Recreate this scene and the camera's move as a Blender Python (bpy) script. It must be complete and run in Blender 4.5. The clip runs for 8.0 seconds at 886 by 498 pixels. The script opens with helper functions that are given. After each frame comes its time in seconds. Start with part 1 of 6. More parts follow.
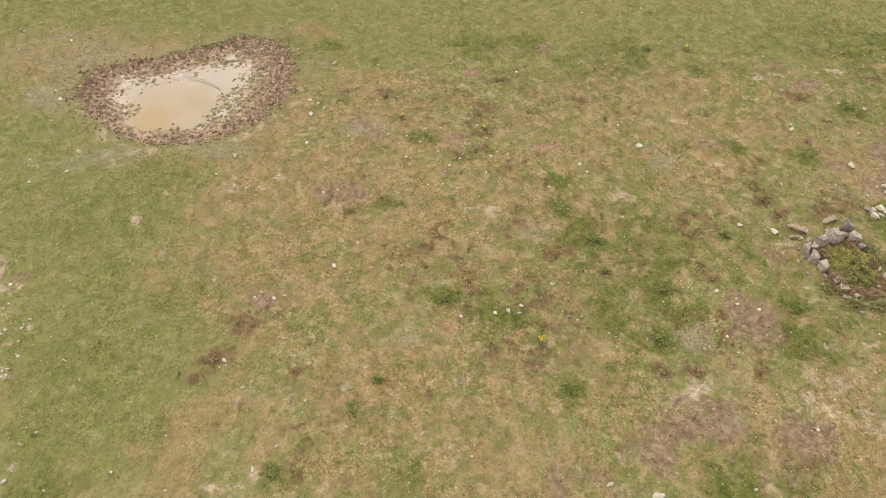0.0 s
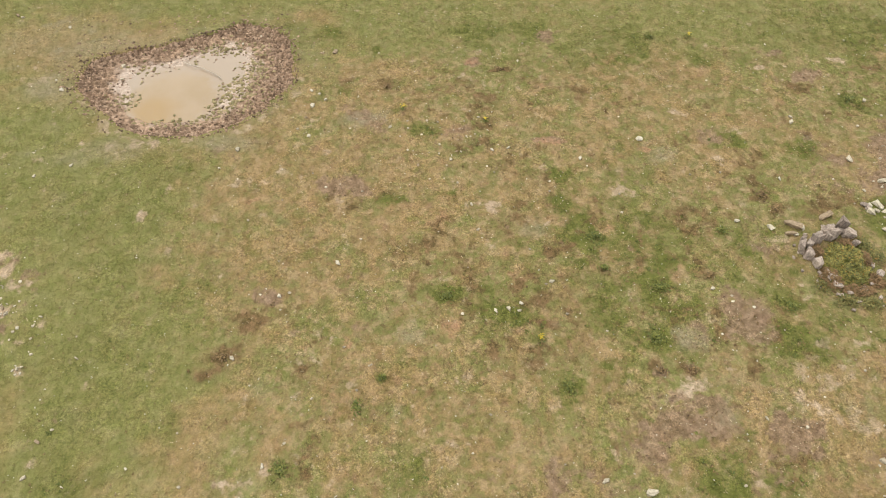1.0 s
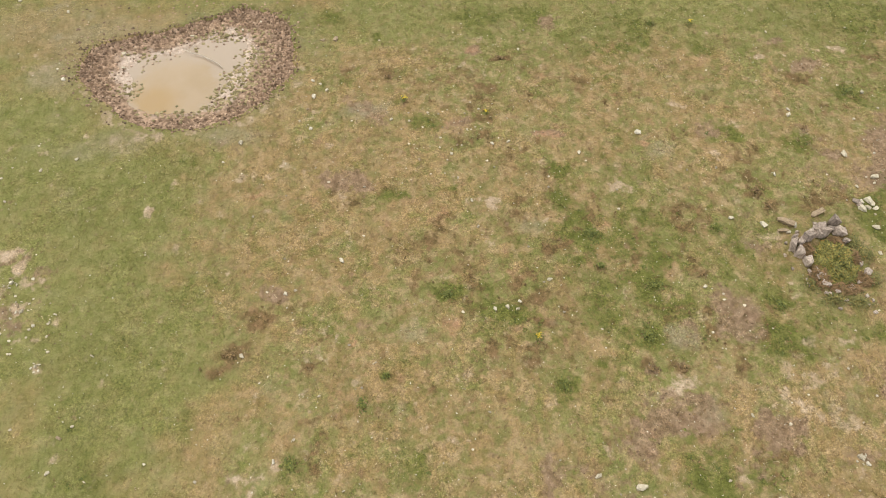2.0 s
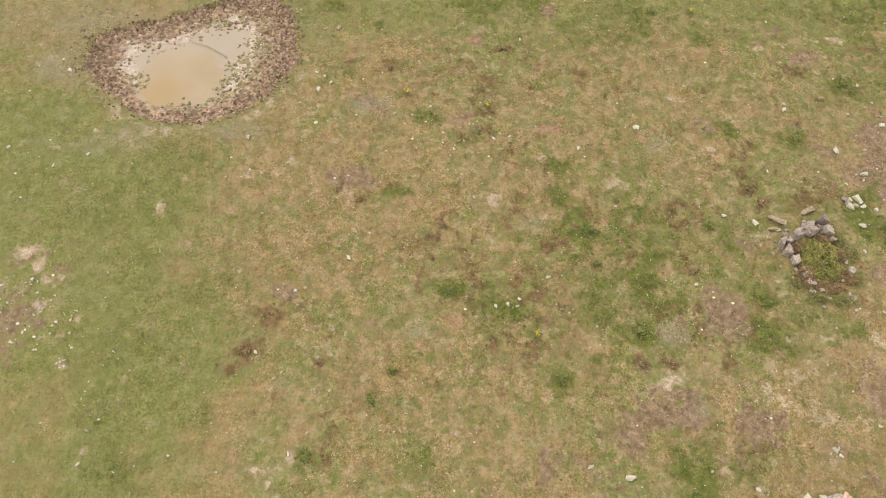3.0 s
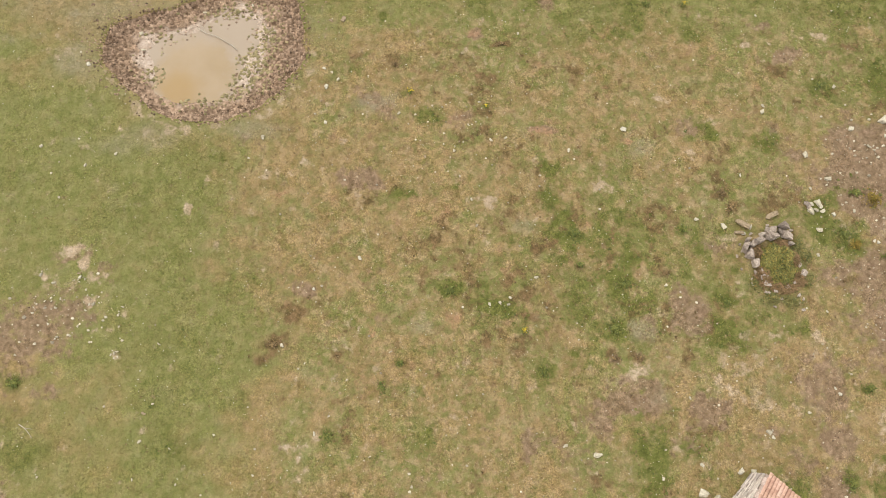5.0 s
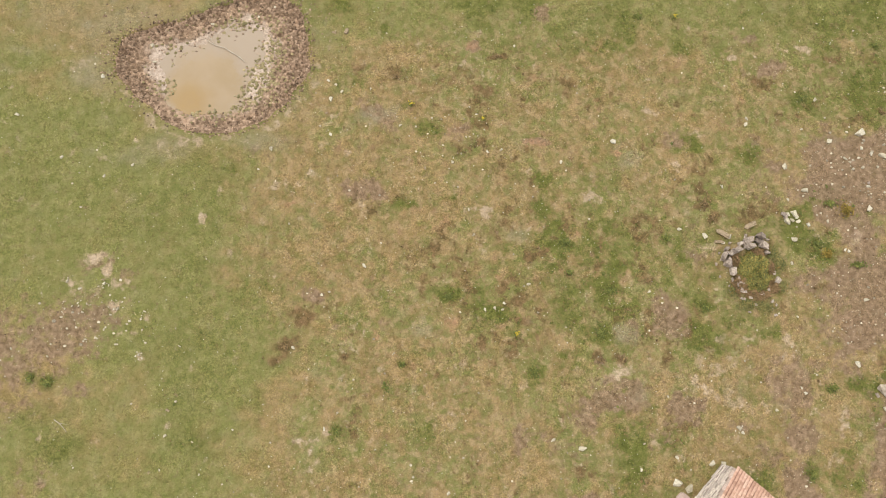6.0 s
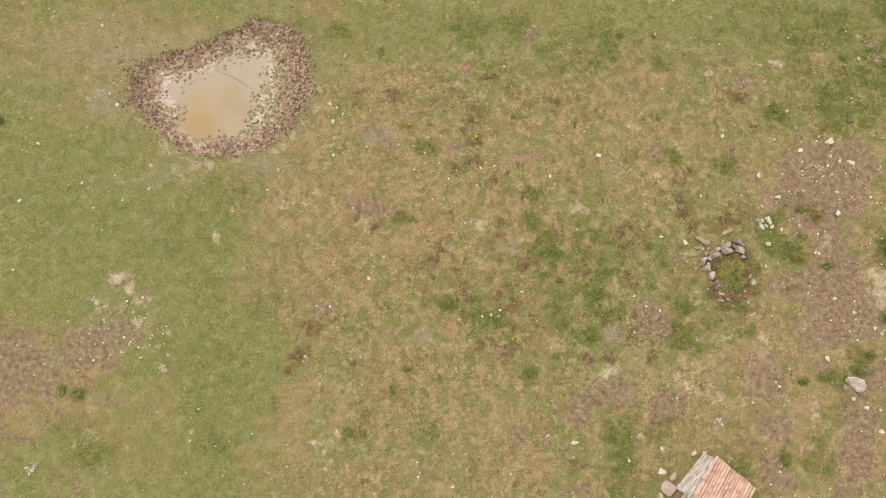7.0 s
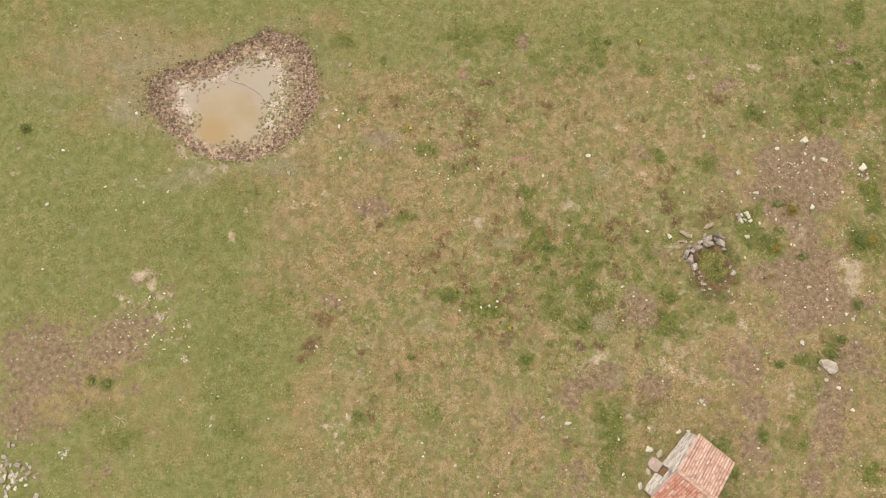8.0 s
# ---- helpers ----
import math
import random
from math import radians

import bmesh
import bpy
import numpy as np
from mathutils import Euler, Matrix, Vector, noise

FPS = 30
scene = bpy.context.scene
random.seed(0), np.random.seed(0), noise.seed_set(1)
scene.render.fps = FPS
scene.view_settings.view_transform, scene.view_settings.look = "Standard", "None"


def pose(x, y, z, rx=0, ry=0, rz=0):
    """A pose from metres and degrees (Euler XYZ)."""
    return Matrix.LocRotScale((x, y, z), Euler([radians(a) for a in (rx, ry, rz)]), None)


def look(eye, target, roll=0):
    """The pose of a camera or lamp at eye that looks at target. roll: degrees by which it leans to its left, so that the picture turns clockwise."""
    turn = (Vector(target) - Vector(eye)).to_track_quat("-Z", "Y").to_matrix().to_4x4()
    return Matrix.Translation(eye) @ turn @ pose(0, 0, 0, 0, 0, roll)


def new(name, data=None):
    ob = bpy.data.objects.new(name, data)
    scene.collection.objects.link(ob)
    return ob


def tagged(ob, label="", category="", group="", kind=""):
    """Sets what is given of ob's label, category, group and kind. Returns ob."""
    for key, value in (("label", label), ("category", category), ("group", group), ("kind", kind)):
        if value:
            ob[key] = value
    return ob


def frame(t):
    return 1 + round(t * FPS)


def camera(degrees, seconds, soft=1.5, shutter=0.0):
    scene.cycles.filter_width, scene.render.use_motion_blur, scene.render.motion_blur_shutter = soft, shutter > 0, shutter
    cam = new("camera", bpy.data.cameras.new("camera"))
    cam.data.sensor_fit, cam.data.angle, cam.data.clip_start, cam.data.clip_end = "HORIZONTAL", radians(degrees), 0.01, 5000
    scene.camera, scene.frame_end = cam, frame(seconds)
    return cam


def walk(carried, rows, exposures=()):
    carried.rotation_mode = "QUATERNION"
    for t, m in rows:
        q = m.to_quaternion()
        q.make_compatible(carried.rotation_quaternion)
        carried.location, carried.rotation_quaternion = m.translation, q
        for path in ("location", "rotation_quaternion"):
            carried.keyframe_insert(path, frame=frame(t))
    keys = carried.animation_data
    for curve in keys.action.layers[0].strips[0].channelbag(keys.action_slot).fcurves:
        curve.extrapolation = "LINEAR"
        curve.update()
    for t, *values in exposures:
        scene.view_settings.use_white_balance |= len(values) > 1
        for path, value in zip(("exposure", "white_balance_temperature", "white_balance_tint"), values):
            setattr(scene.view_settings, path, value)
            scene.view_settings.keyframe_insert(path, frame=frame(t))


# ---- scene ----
SECONDS = 8.0
cam = camera(65.0, SECONDS, soft=0.95)

# seconds, x, y, z, tilt up from straight down, heading, lean
PATH = [
    (0.0, -2.748, -23.987, 26.675, 38.945, -0.000, -1.120),
    (0.5, -2.807, -23.445, 27.386, 37.357, 0.015, -1.123),
    (1.0, -2.827, -22.914, 28.184, 35.714, 0.012, -1.181),
    (1.5, -2.836, -22.135, 29.202, 33.602, -0.004, -1.187),
    (3.0, -3.139, -19.411, 33.066, 26.448, -0.317, -0.792),
    (3.5, -3.174, -18.180, 34.670, 23.618, -0.336, -0.647),
    (4.0, -3.246, -16.825, 36.363, 20.671, -0.478, -0.481),
    (5.5, -3.231, -12.075, 41.868, 12.657, -0.994, 0.173),
    (6.0, -3.156, -10.566, 43.695, 10.622, -1.056, 0.256),
    (6.5, -3.143, -9.100, 45.576, 8.992, -1.610, 0.145),
    (7.0, -3.189, -8.912, 47.303, 8.858, -2.312, 0.069),
    (7.5, -3.262, -9.008, 49.008, 8.496, -2.588, -0.059),
    (8.0, -3.327, -9.121, 50.736, 8.172, -2.881, -0.017),
]
walk(cam, [(t, pose(x, y, z, tilt, 0, turn) @ pose(0, 0, 0, 0, 0, lean)) for t, x, y, z, tilt, turn, lean in PATH],
     exposures=[(0.0, 0.40), (8.0, 0.38)])

# ---- light: a bright, thinly clouded sky with a veiled sun ----
SUN_UP, SUN_TURN = 55, 326          # degrees above the horizon; compass turn of the light
world = bpy.data.worlds.new("sky")
scene.world = world
world.use_nodes = True
wn = world.node_tree.nodes
wl = world.node_tree.links
wn.clear()
w_out = wn.new("ShaderNodeOutputWorld")
w_bg = wn.new("ShaderNodeBackground")
w_sky = wn.new("ShaderNodeTexSky")
w_sky.sky_type = "NISHITA"
w_sky.sun_disc = False
w_sky.sun_elevation = radians(SUN_UP)
w_sky.sun_rotation = radians(SUN_TURN)
w_sky.air_density, w_sky.dust_density = 1.0, 3.0
w_co = wn.new("ShaderNodeTexCoord")
w_noise = wn.new("ShaderNodeTexNoise")
w_noise.inputs["Scale"].default_value = 4.5
w_noise.inputs["Detail"].default_value = 5
w_noise.noise_dimensions = "4D"
w_noise.inputs["W"].default_value = 2.0
w_ramp = wn.new("ShaderNodeValToRGB")
w_ramp.color_ramp.elements[0].position, w_ramp.color_ramp.elements[0].color = 0.42, (4.0, 3.9, 3.8, 1)
w_ramp.color_ramp.elements[1].position, w_ramp.color_ramp.elements[1].color = 0.58, (11.5, 11.1, 10.6, 1)
w_bright = w_ramp.color_ramp.elements.new(0.70)
w_bright.color = (36.0, 34.5, 32.0, 1)
w_mix = wn.new("ShaderNodeMix")
w_mix.data_type = "RGBA"
w_mix.inputs[0].default_value = 0.85
wl.new(w_co.outputs["Generated"], w_noise.inputs["Vector"])
wl.new(w_noise.outputs["Fac"], w_ramp.inputs["Fac"])
wl.new(w_sky.outputs["Color"], w_mix.inputs[6])
wl.new(w_ramp.outputs["Color"], w_mix.inputs[7])
wl.new(w_mix.outputs[2], w_bg.inputs["Color"])
w_bg.inputs["Strength"].default_value = 0.115
wl.new(w_bg.outputs["Background"], w_out.inputs["Surface"])

sun = new("sun", bpy.data.lights.new("sun", "SUN"))
sun.data.energy, sun.data.angle, sun.data.color = 1.5, radians(48), (0.985, 0.945, 0.85)
sun.matrix_world = look((0, 0, 60), Vector((0, 0, 60)) - Vector((
    math.sin(radians(SUN_TURN)) * math.cos(radians(SUN_UP)),
    math.cos(radians(SUN_TURN)) * math.cos(radians(SUN_UP)),
    math.sin(radians(SUN_UP)))))


# ---- materials ----
def material(name, rough=0.9, spec=0.3):
    m = bpy.data.materials.new(name)
    m.use_nodes = True
    n = m.node_tree.nodes["Principled BSDF"]
    n.inputs["Roughness"].default_value = rough
    n.inputs["Specular IOR Level"].default_value = spec
    return m, m.node_tree.nodes, m.node_tree.links, n


def noise_node(nodes, links, scale, detail=4, rough=0.6, vec=None, seed=None):
    n = nodes.new("ShaderNodeTexNoise")
    if seed is not None:
        n.noise_dimensions = "4D"
        n.inputs["W"].default_value = seed * 3.7
    n.inputs["Scale"].default_value = scale
    n.inputs["Detail"].default_value = detail
    n.inputs["Roughness"].default_value = rough
    if vec is not None:
        links.new(vec, n.inputs["Vector"])
    return n.outputs["Fac"]


def ramp(nodes, links, fac, stops):
    r = nodes.new("ShaderNodeValToRGB")
    e = r.color_ramp.elements
    while len(e) < len(stops):
        e.new(0.5)
    for k, (p, c) in enumerate(stops):
        e[k].position = p
        e[k].color = (*c, 1) if len(c) == 3 else c
    links.new(fac, r.inputs["Fac"])
    return r.outputs["Color"]


def mixed(nodes, links, fac, a, b, mode="MIX"):
    m = nodes.new("ShaderNodeMix")
    m.data_type, m.blend_type = "RGBA", mode
    for sock, v in ((m.inputs[0], fac), (m.inputs[6], a), (m.inputs[7], b)):
        if isinstance(v, (int, float)):
            sock.default_value = v
        elif isinstance(v, tuple):
            sock.default_value = (*v, 1)
        else:
            links.new(v, sock)
    return m.outputs[2]


def maths(nodes, links, op, a, b=0.0, c=None):
    m = nodes.new("ShaderNodeMath")
    m.operation = op
    for sock, v in zip(m.inputs, (a, b, c)):
        if v is None:
            continue
        if isinstance(v, (int, float)):
            sock.default_value = v
        else:
            links.new(v, sock)
    return m.outputs[0]


def spread(nodes, links, v, lo, hi):
    m = nodes.new("ShaderNodeMapRange")
    m.interpolation_type = "SMOOTHSTEP"
    links.new(v, m.inputs["Value"])
    m.inputs["From Min"].default_value, m.inputs["From Max"].default_value = lo, hi
    return m.outputs["Result"]


def bump(nodes, links, bsdf, height, strength=0.4, distance=0.02):
    b = nodes.new("ShaderNodeBump")
    b.inputs["Strength"].default_value = strength
    b.inputs["Distance"].default_value = distance
    links.new(height, b.inputs["Height"])
    links.new(b.outputs["Normal"], bsdf.inputs["Normal"])


def position(nodes):
    return nodes.new("ShaderNodeNewGeometry").outputs["Position"]


def attribute(nodes, name):
    a = nodes.new("ShaderNodeAttribute")
    a.attribute_name = name
    return a.outputs["Fac"]


# base colours of the pasture's covers
GREEN = ((0.130, 0.143, 0.040), (0.176, 0.181, 0.060), (0.238, 0.227, 0.094))
LUSH = ((0.086, 0.100, 0.022), (0.120, 0.132, 0.032), (0.172, 0.174, 0.054))
DRY = ((0.200, 0.149, 0.061), (0.266, 0.192, 0.089), (0.345, 0.246, 0.129))
PALE_EARTH = ((0.310, 0.242, 0.158), (0.395, 0.306, 0.214), (0.480, 0.380, 0.285))
SOIL = ((0.130, 0.086, 0.053), (0.208, 0.142, 0.093), (0.305, 0.216, 0.149))
RUST_EARTH = ((0.265, 0.150, 0.085), (0.325, 0.195, 0.118), (0.385, 0.240, 0.155))
HAZY = ((0.200, 0.180, 0.102), (0.238, 0.212, 0.130), (0.284, 0.250, 0.164))
SCRUB = ((0.094, 0.070, 0.028), (0.146, 0.100, 0.046), (0.220, 0.140, 0.074))
MUD = ((0.190, 0.130, 0.092), (0.300, 0.215, 0.156), (0.410, 0.308, 0.235))
SILT = ((0.310, 0.232, 0.172), (0.395, 0.306, 0.238), (0.480, 0.385, 0.310))


def drifts(nodes, links, pos, col):
    """Drifts of other growth, bleached, reddish, olive, hazy and fresh; the worn land has more of them."""
    worn = attribute(nodes, "worn")
    firm = spread(nodes, links, maths(nodes, links, "MULTIPLY", attribute(nodes, "mud"), -1.0), 0.0, 0.4)
    for k, (size, tone, much, more, lo, hi) in enumerate((
            (0.60, (0.345, 0.240, 0.135), 0.14, 0.42, 0.50, 0.66), (0.85, (0.228, 0.140, 0.088), 0.10, 0.66, 0.53, 0.65),
            (0.70, (0.148, 0.126, 0.046), 0.30, 0.25, 0.52, 0.66), (0.45, (0.255, 0.243, 0.122), 0.40, 0.05, 0.50, 0.68),
            (0.75, (0.122, 0.138, 0.033), 0.22, 0.45, 0.52, 0.66), (2.6, (0.37, 0.265, 0.170), 0.0, 0.50, 0.57, 0.66),
            (3.4, (0.090, 0.070, 0.030), 0.05, 0.45, 0.58, 0.66), (3.8, (0.300, 0.180, 0.105), 0.0, 0.55, 0.59, 0.66))):
        spot = spread(nodes, links, noise_node(nodes, links, size * 1.5, 5, 0.64, pos, k + 31), lo, hi)
        spot = maths(nodes, links, "MULTIPLY", spot, maths(nodes, links, "ADD", maths(nodes, links, "MULTIPLY", worn, more * 0.75), much * 0.8))
        col = mixed(nodes, links, maths(nodes, links, "MULTIPLY", spot, firm), col, tone)
    for k, (size, tone, much) in enumerate(((1.3, (0.158, 0.160, 0.055), 0.70), (1.9, (0.350, 0.262, 0.150), 0.60), (2.6, (0.230, 0.150, 0.084), 0.35))):
        spot = spread(nodes, links, noise_node(nodes, links, size, 4, 0.58, pos, k + 71), 0.50, 0.63)
        spot = maths(nodes, links, "MULTIPLY", spot, maths(nodes, links, "ADD", maths(nodes, links, "MULTIPLY", worn, much * 0.85), much * 0.15))
        col = mixed(nodes, links, maths(nodes, links, "MULTIPLY", spot, firm), col, tone)
    return col


def cover_colour(nodes, links):
    """Grass, dry grass, soil and mud, mixed by the cover laid down on the mesh, broken up by grain."""
    pos = position(nodes)
    fine = noise_node(nodes, links, 7.0, 6, 0.72, pos)
    mid = noise_node(nodes, links, 1.5, 6, 0.66, pos)
    tiny = noise_node(nodes, links, 30.0, 3, 0.7, pos)
    col = ramp(nodes, links, mid, list(zip((0.32, 0.50, 0.68), GREEN)))
    worn = maths(nodes, links, "ADD", maths(nodes, links, "MULTIPLY", attribute(nodes, "worn"), 0.8), 0.35)
    layers = (("dry", DRY, 0.05, 0.95, 0.9, 2.6), ("pale", PALE_EARTH, 0.40, 1.15, 1.4, 4.2),
              ("lush", LUSH, 0.22, 1.15, 1.3, 3.2), ("scrub", SCRUB, 0.35, 1.10, 1.5, 3.4),
              ("soil", SOIL, 0.26, 0.84, 1.7, 2.9), ("haze", HAZY, 0.25, 1.5, 1.6, 1.6), ("rust", RUST_EARTH, 0.35, 1.5, 3.0, 2.2), ("mud", MUD, 0.35, 0.65, 2.0, 0.8),
              ("silt", SILT, 0.2, 0.8, 2.0, 1.6))
    for k, (name, tones, lo, hi, size, swing) in enumerate(layers):
        if name == "pale":
            col = drifts(nodes, links, pos, col)
        own = noise_node(nodes, links, size, 7, 0.64, pos, k + 1)
        off = maths(nodes, links, "MULTIPLY", maths(nodes, links, "SUBTRACT", own, 0.5), swing)
        off = maths(nodes, links, "MULTIPLY", off, 1.0 if name in ("pale", "soil") else worn)
        two = ramp(nodes, links, noise_node(nodes, links, size * 1.6, 6, 0.64, pos, k + 11), list(zip((0.36, 0.50, 0.64), tones)))
        fac = maths(nodes, links, "MULTIPLY", spread(nodes, links, maths(nodes, links, "ADD", attribute(nodes, name), off), lo, hi),
                    0.87 if name == "soil" else 0.97)
        if name == "mud":
            # clods dried to different tones
            two = mixed(nodes, links, 1.0, two, ramp(nodes, links, attribute(nodes, "clod"), [
                (0.0, (0.50, 0.46, 0.42)), (0.45, (0.90, 0.88, 0.85)), (1.0, (1.35, 1.32, 1.28))]), "MULTIPLY")
        col = mixed(nodes, links, fac, col, two)
    grit = spread(nodes, links, noise_node(nodes, links, 0.5, 4, 0.6, pos, 51), 0.44, 0.60)
    grit = maths(nodes, links, "ADD", maths(nodes, links, "MULTIPLY", grit, 0.6), 0.28)
    speck = ramp(nodes, links, tiny, [(0.36, (0.62, 0.60, 0.56)), (0.5, (1, 1, 1)), (0.64, (1.4, 1.38, 1.32))])
    col = mixed(nodes, links, grit, col, speck, "MULTIPLY")
    blotch = ramp(nodes, links, fine, [(0.36, (0.70, 0.71, 0.66)), (0.5, (1, 1, 1)), (0.64, (1.28, 1.26, 1.20))])
    wet = spread(nodes, links, attribute(nodes, "silt"), 0.1, 0.9)
    # tufts and gaps a hand wide, stronger on the worn land
    tuft = noise_node(nodes, links, 13.0, 3, 0.6, pos, 61)
    much = maths(nodes, links, "ADD", maths(nodes, links, "MULTIPLY", maths(nodes, links, "MULTIPLY", attribute(nodes, "worn"), grit), 0.90), 0.16)
    col = mixed(nodes, links, much, col, ramp(nodes, links, tuft, [
        (0.34, (0.68, 0.68, 0.64)), (0.5, (1, 1, 1)), (0.66, (1.27, 1.26, 1.22))]), "MULTIPLY")
    return mixed(nodes, links, maths(nodes, links, "ADD", grit, 0.05), col, blotch, "MULTIPLY"), fine, tiny, wet


ground_mat, gn, gl, gb = material("pasture_ground", 0.95, 0.15)
g_col, g_fine, g_tiny, g_wet = cover_colour(gn, gl)
gl.new(maths(gn, gl, "SUBTRACT", 0.95, maths(gn, gl, "MULTIPLY", g_wet, 0.62)), gb.inputs["Roughness"])
gl.new(maths(gn, gl, "ADD", 0.15, maths(gn, gl, "MULTIPLY", g_wet, 0.35)), gb.inputs["Specular IOR Level"])
gl.new(g_col, gb.inputs["Base Color"])
bump(gn, gl, gb, maths(gn, gl, "ADD", g_fine, maths(gn, gl, "MULTIPLY", g_tiny, 0.5)), 0.42, 0.05)

grass_mat, xn, xl, xb = material("grass_blades", 0.8, 0.2)
x_col, _, _, _ = cover_colour(xn, xl)
x_rand = xn.new("ShaderNodeNewGeometry").outputs["Random Per Island"]
x_vary = ramp(xn, xl, x_rand, [(0.0, (0.90, 0.93, 0.85)), (0.5, (1.02, 1.02, 0.99)), (1.0, (1.2, 1.17, 1.08))])
xl.new(mixed(xn, xl, 1.0, x_col, x_vary, "MULTIPLY"), xb.inputs["Base Color"])


def plain(name, a, b, scale, rough=0.85, spec=0.25, bumpy=0.5, dist=0.02, random_span=None, per="object"):
    """Two-tone grained surface; random_span adds a different tint for each piece."""
    m, nodes, links, bsdf = material(name, rough, spec)
    co = nodes.new("ShaderNodeTexCoord").outputs["Object"] if per == "object" else position(nodes)
    n1 = noise_node(nodes, links, scale, 6, 0.65, co)
    n2 = noise_node(nodes, links, scale * 7, 4, 0.7, co)
    col = ramp(nodes, links, n1, [(0.36, a), (0.64, b)])
    col = mixed(nodes, links, 0.6, col, ramp(nodes, links, n2, [(0.3, (0.68, 0.68, 0.68)), (0.6, (1.1, 1.1, 1.1))]), "MULTIPLY")
    if random_span:
        if per == "object":
            rnd = nodes.new("ShaderNodeObjectInfo").outputs["Random"]
        else:
            rnd = nodes.new("ShaderNodeNewGeometry").outputs["Random Per Island"]
        col = mixed(nodes, links, 1.0, col, ramp(nodes, links, rnd, random_span), "MULTIPLY")
    links.new(col, bsdf.inputs["Base Color"])
    bump(nodes, links, bsdf, maths(nodes, links, "ADD", n1, maths(nodes, links, "MULTIPLY", n2, 0.4)), bumpy, dist)
    return m


pale_stone = plain("pale_limestone", (0.40, 0.36, 0.28), (0.70, 0.66, 0.55), 5.0, bumpy=0.8, dist=0.05,
                   random_span=[(0, (0.72, 0.69, 0.62)), (0.4, (0.95, 0.92, 0.84)), (1, (1.08, 1.08, 1.06))])
grey_stone = plain("grey_limestone", (0.26, 0.222, 0.19), (0.60, 0.52, 0.445), 6.0, bumpy=0.9, dist=0.06,
                   random_span=[(0, (0.65, 0.62, 0.60)), (0.5, (0.97, 0.93, 0.9)), (1, (1.2, 1.19, 1.17))])
tan_stone = plain("ochre_limestone", (0.22, 0.165, 0.105), (0.44, 0.345, 0.23), 5.0, bumpy=0.9, dist=0.05)
pink_slab = plain("pink_slab_stone", (0.42, 0.31, 0.265), (0.56, 0.43, 0.375), 3.0)
dark_mud = plain("dark_brown_mud", (0.070, 0.046, 0.026), (0.145, 0.098, 0.060), 3.0, 0.7, 0.4)
pebble_mat = plain("pebbles", (0.38, 0.34, 0.265), (0.64, 0.59, 0.48), 6.0, per="island",
                   random_span=[(0, (0.5, 0.48, 0.44)), (0.6, (0.95, 0.92, 0.86)), (1, (1.25, 1.25, 1.2))])
# clod tones differ; the darkest paint in the shade of hoof holes
clod_mat = plain("mud_clods", (0.240, 0.165, 0.115), (0.40, 0.285, 0.205), 3.0, 0.75, 0.35, per="island",
                 random_span=[(0, (0.32, 0.29, 0.25)), (0.32, (0.60, 0.56, 0.51)), (0.65, (0.95, 0.93, 0.89)), (1, (1.3, 1.27, 1.21))])
green_clod_mat = plain("weedy_clods", (0.21, 0.175, 0.092), (0.35, 0.295, 0.17), 3.0, 0.8, 0.3, per="island",
                       random_span=[(0, (0.6, 0.62, 0.5)), (0.5, (0.95, 0.95, 0.85)), (1, (1.25, 1.2, 1.15))])
wood_mat = plain("weathered_wood", (0.20, 0.115, 0.06), (0.34, 0.21, 0.12), 6.0)
dead_wood = plain("bleached_branch", (0.34, 0.29, 0.22), (0.55, 0.49, 0.40), 8.0)
mortar_mat = plain("earth_mortar", (0.22, 0.18, 0.14), (0.36, 0.31, 0.25), 6.0)
TILE_VARY = [(0, (0.74, 0.70, 0.68)), (0.25, (0.90, 0.88, 0.86)), (0.6, (1.0, 1.0, 1.0)), (0.85, (1.08, 1.14, 1.17)), (1, (1.16, 1.30, 1.38))]
tile_mat = plain("clay_tile", (0.43, 0.252, 0.180), (0.62, 0.41, 0.318), 5.0, random_span=TILE_VARY)
red_tile_mat = plain("red_clay_tile", (0.42, 0.17, 0.12), (0.60, 0.30, 0.22), 5.0, random_span=TILE_VARY)
under_tile = plain("dark_clay", (0.20, 0.095, 0.06), (0.34, 0.18, 0.12), 5.0)
leaf_mat = plain("bramble_leaves", (0.148, 0.145, 0.036), (0.290, 0.258, 0.082), 2.0, 0.6, 0.3, 0.1, per="island",
                 random_span=[(0, (0.32, 0.36, 0.32)), (0.3, (0.7, 0.76, 0.7)), (0.6, (1.0, 1.05, 0.95)), (0.92, (1.4, 1.3, 1.1)), (1, (1.4, 0.85, 0.6))])
low_leaf_mat = plain("low_bramble_leaves", (0.130, 0.130, 0.040), (0.245, 0.220, 0.082), 2.0, 0.6, 0.3, 0.1, per="island",
                     random_span=[(0, (0.45, 0.5, 0.45)), (0.5, (0.9, 0.95, 0.85)), (0.9, (1.3, 1.2, 1.05)), (1, (1.5, 0.9, 0.65))])
fern_mat = plain("rusty_leaves", (0.170, 0.125, 0.066), (0.295, 0.212, 0.122), 2.0, 0.7, 0.2, 0.1, per="island",
                 random_span=[(0, (0.6, 0.6, 0.5)), (1, (1.3, 1.1, 1.0))])
weed_mat = plain("dark_weed_leaves", (0.088, 0.104, 0.022), (0.160, 0.172, 0.046), 3.0, 0.6, 0.3, 0.1, per="island",
                 random_span=[(0, (0.6, 0.7, 0.6)), (1, (1.5, 1.4, 1.2))])
brown_weed_mat = plain("withered_weed", (0.14, 0.102, 0.052), (0.26, 0.19, 0.105), 3.0, 0.8, 0.2, 0.1, per="island",
                       random_span=[(0, (0.6, 0.6, 0.6)), (1, (1.4, 1.3, 1.1))])
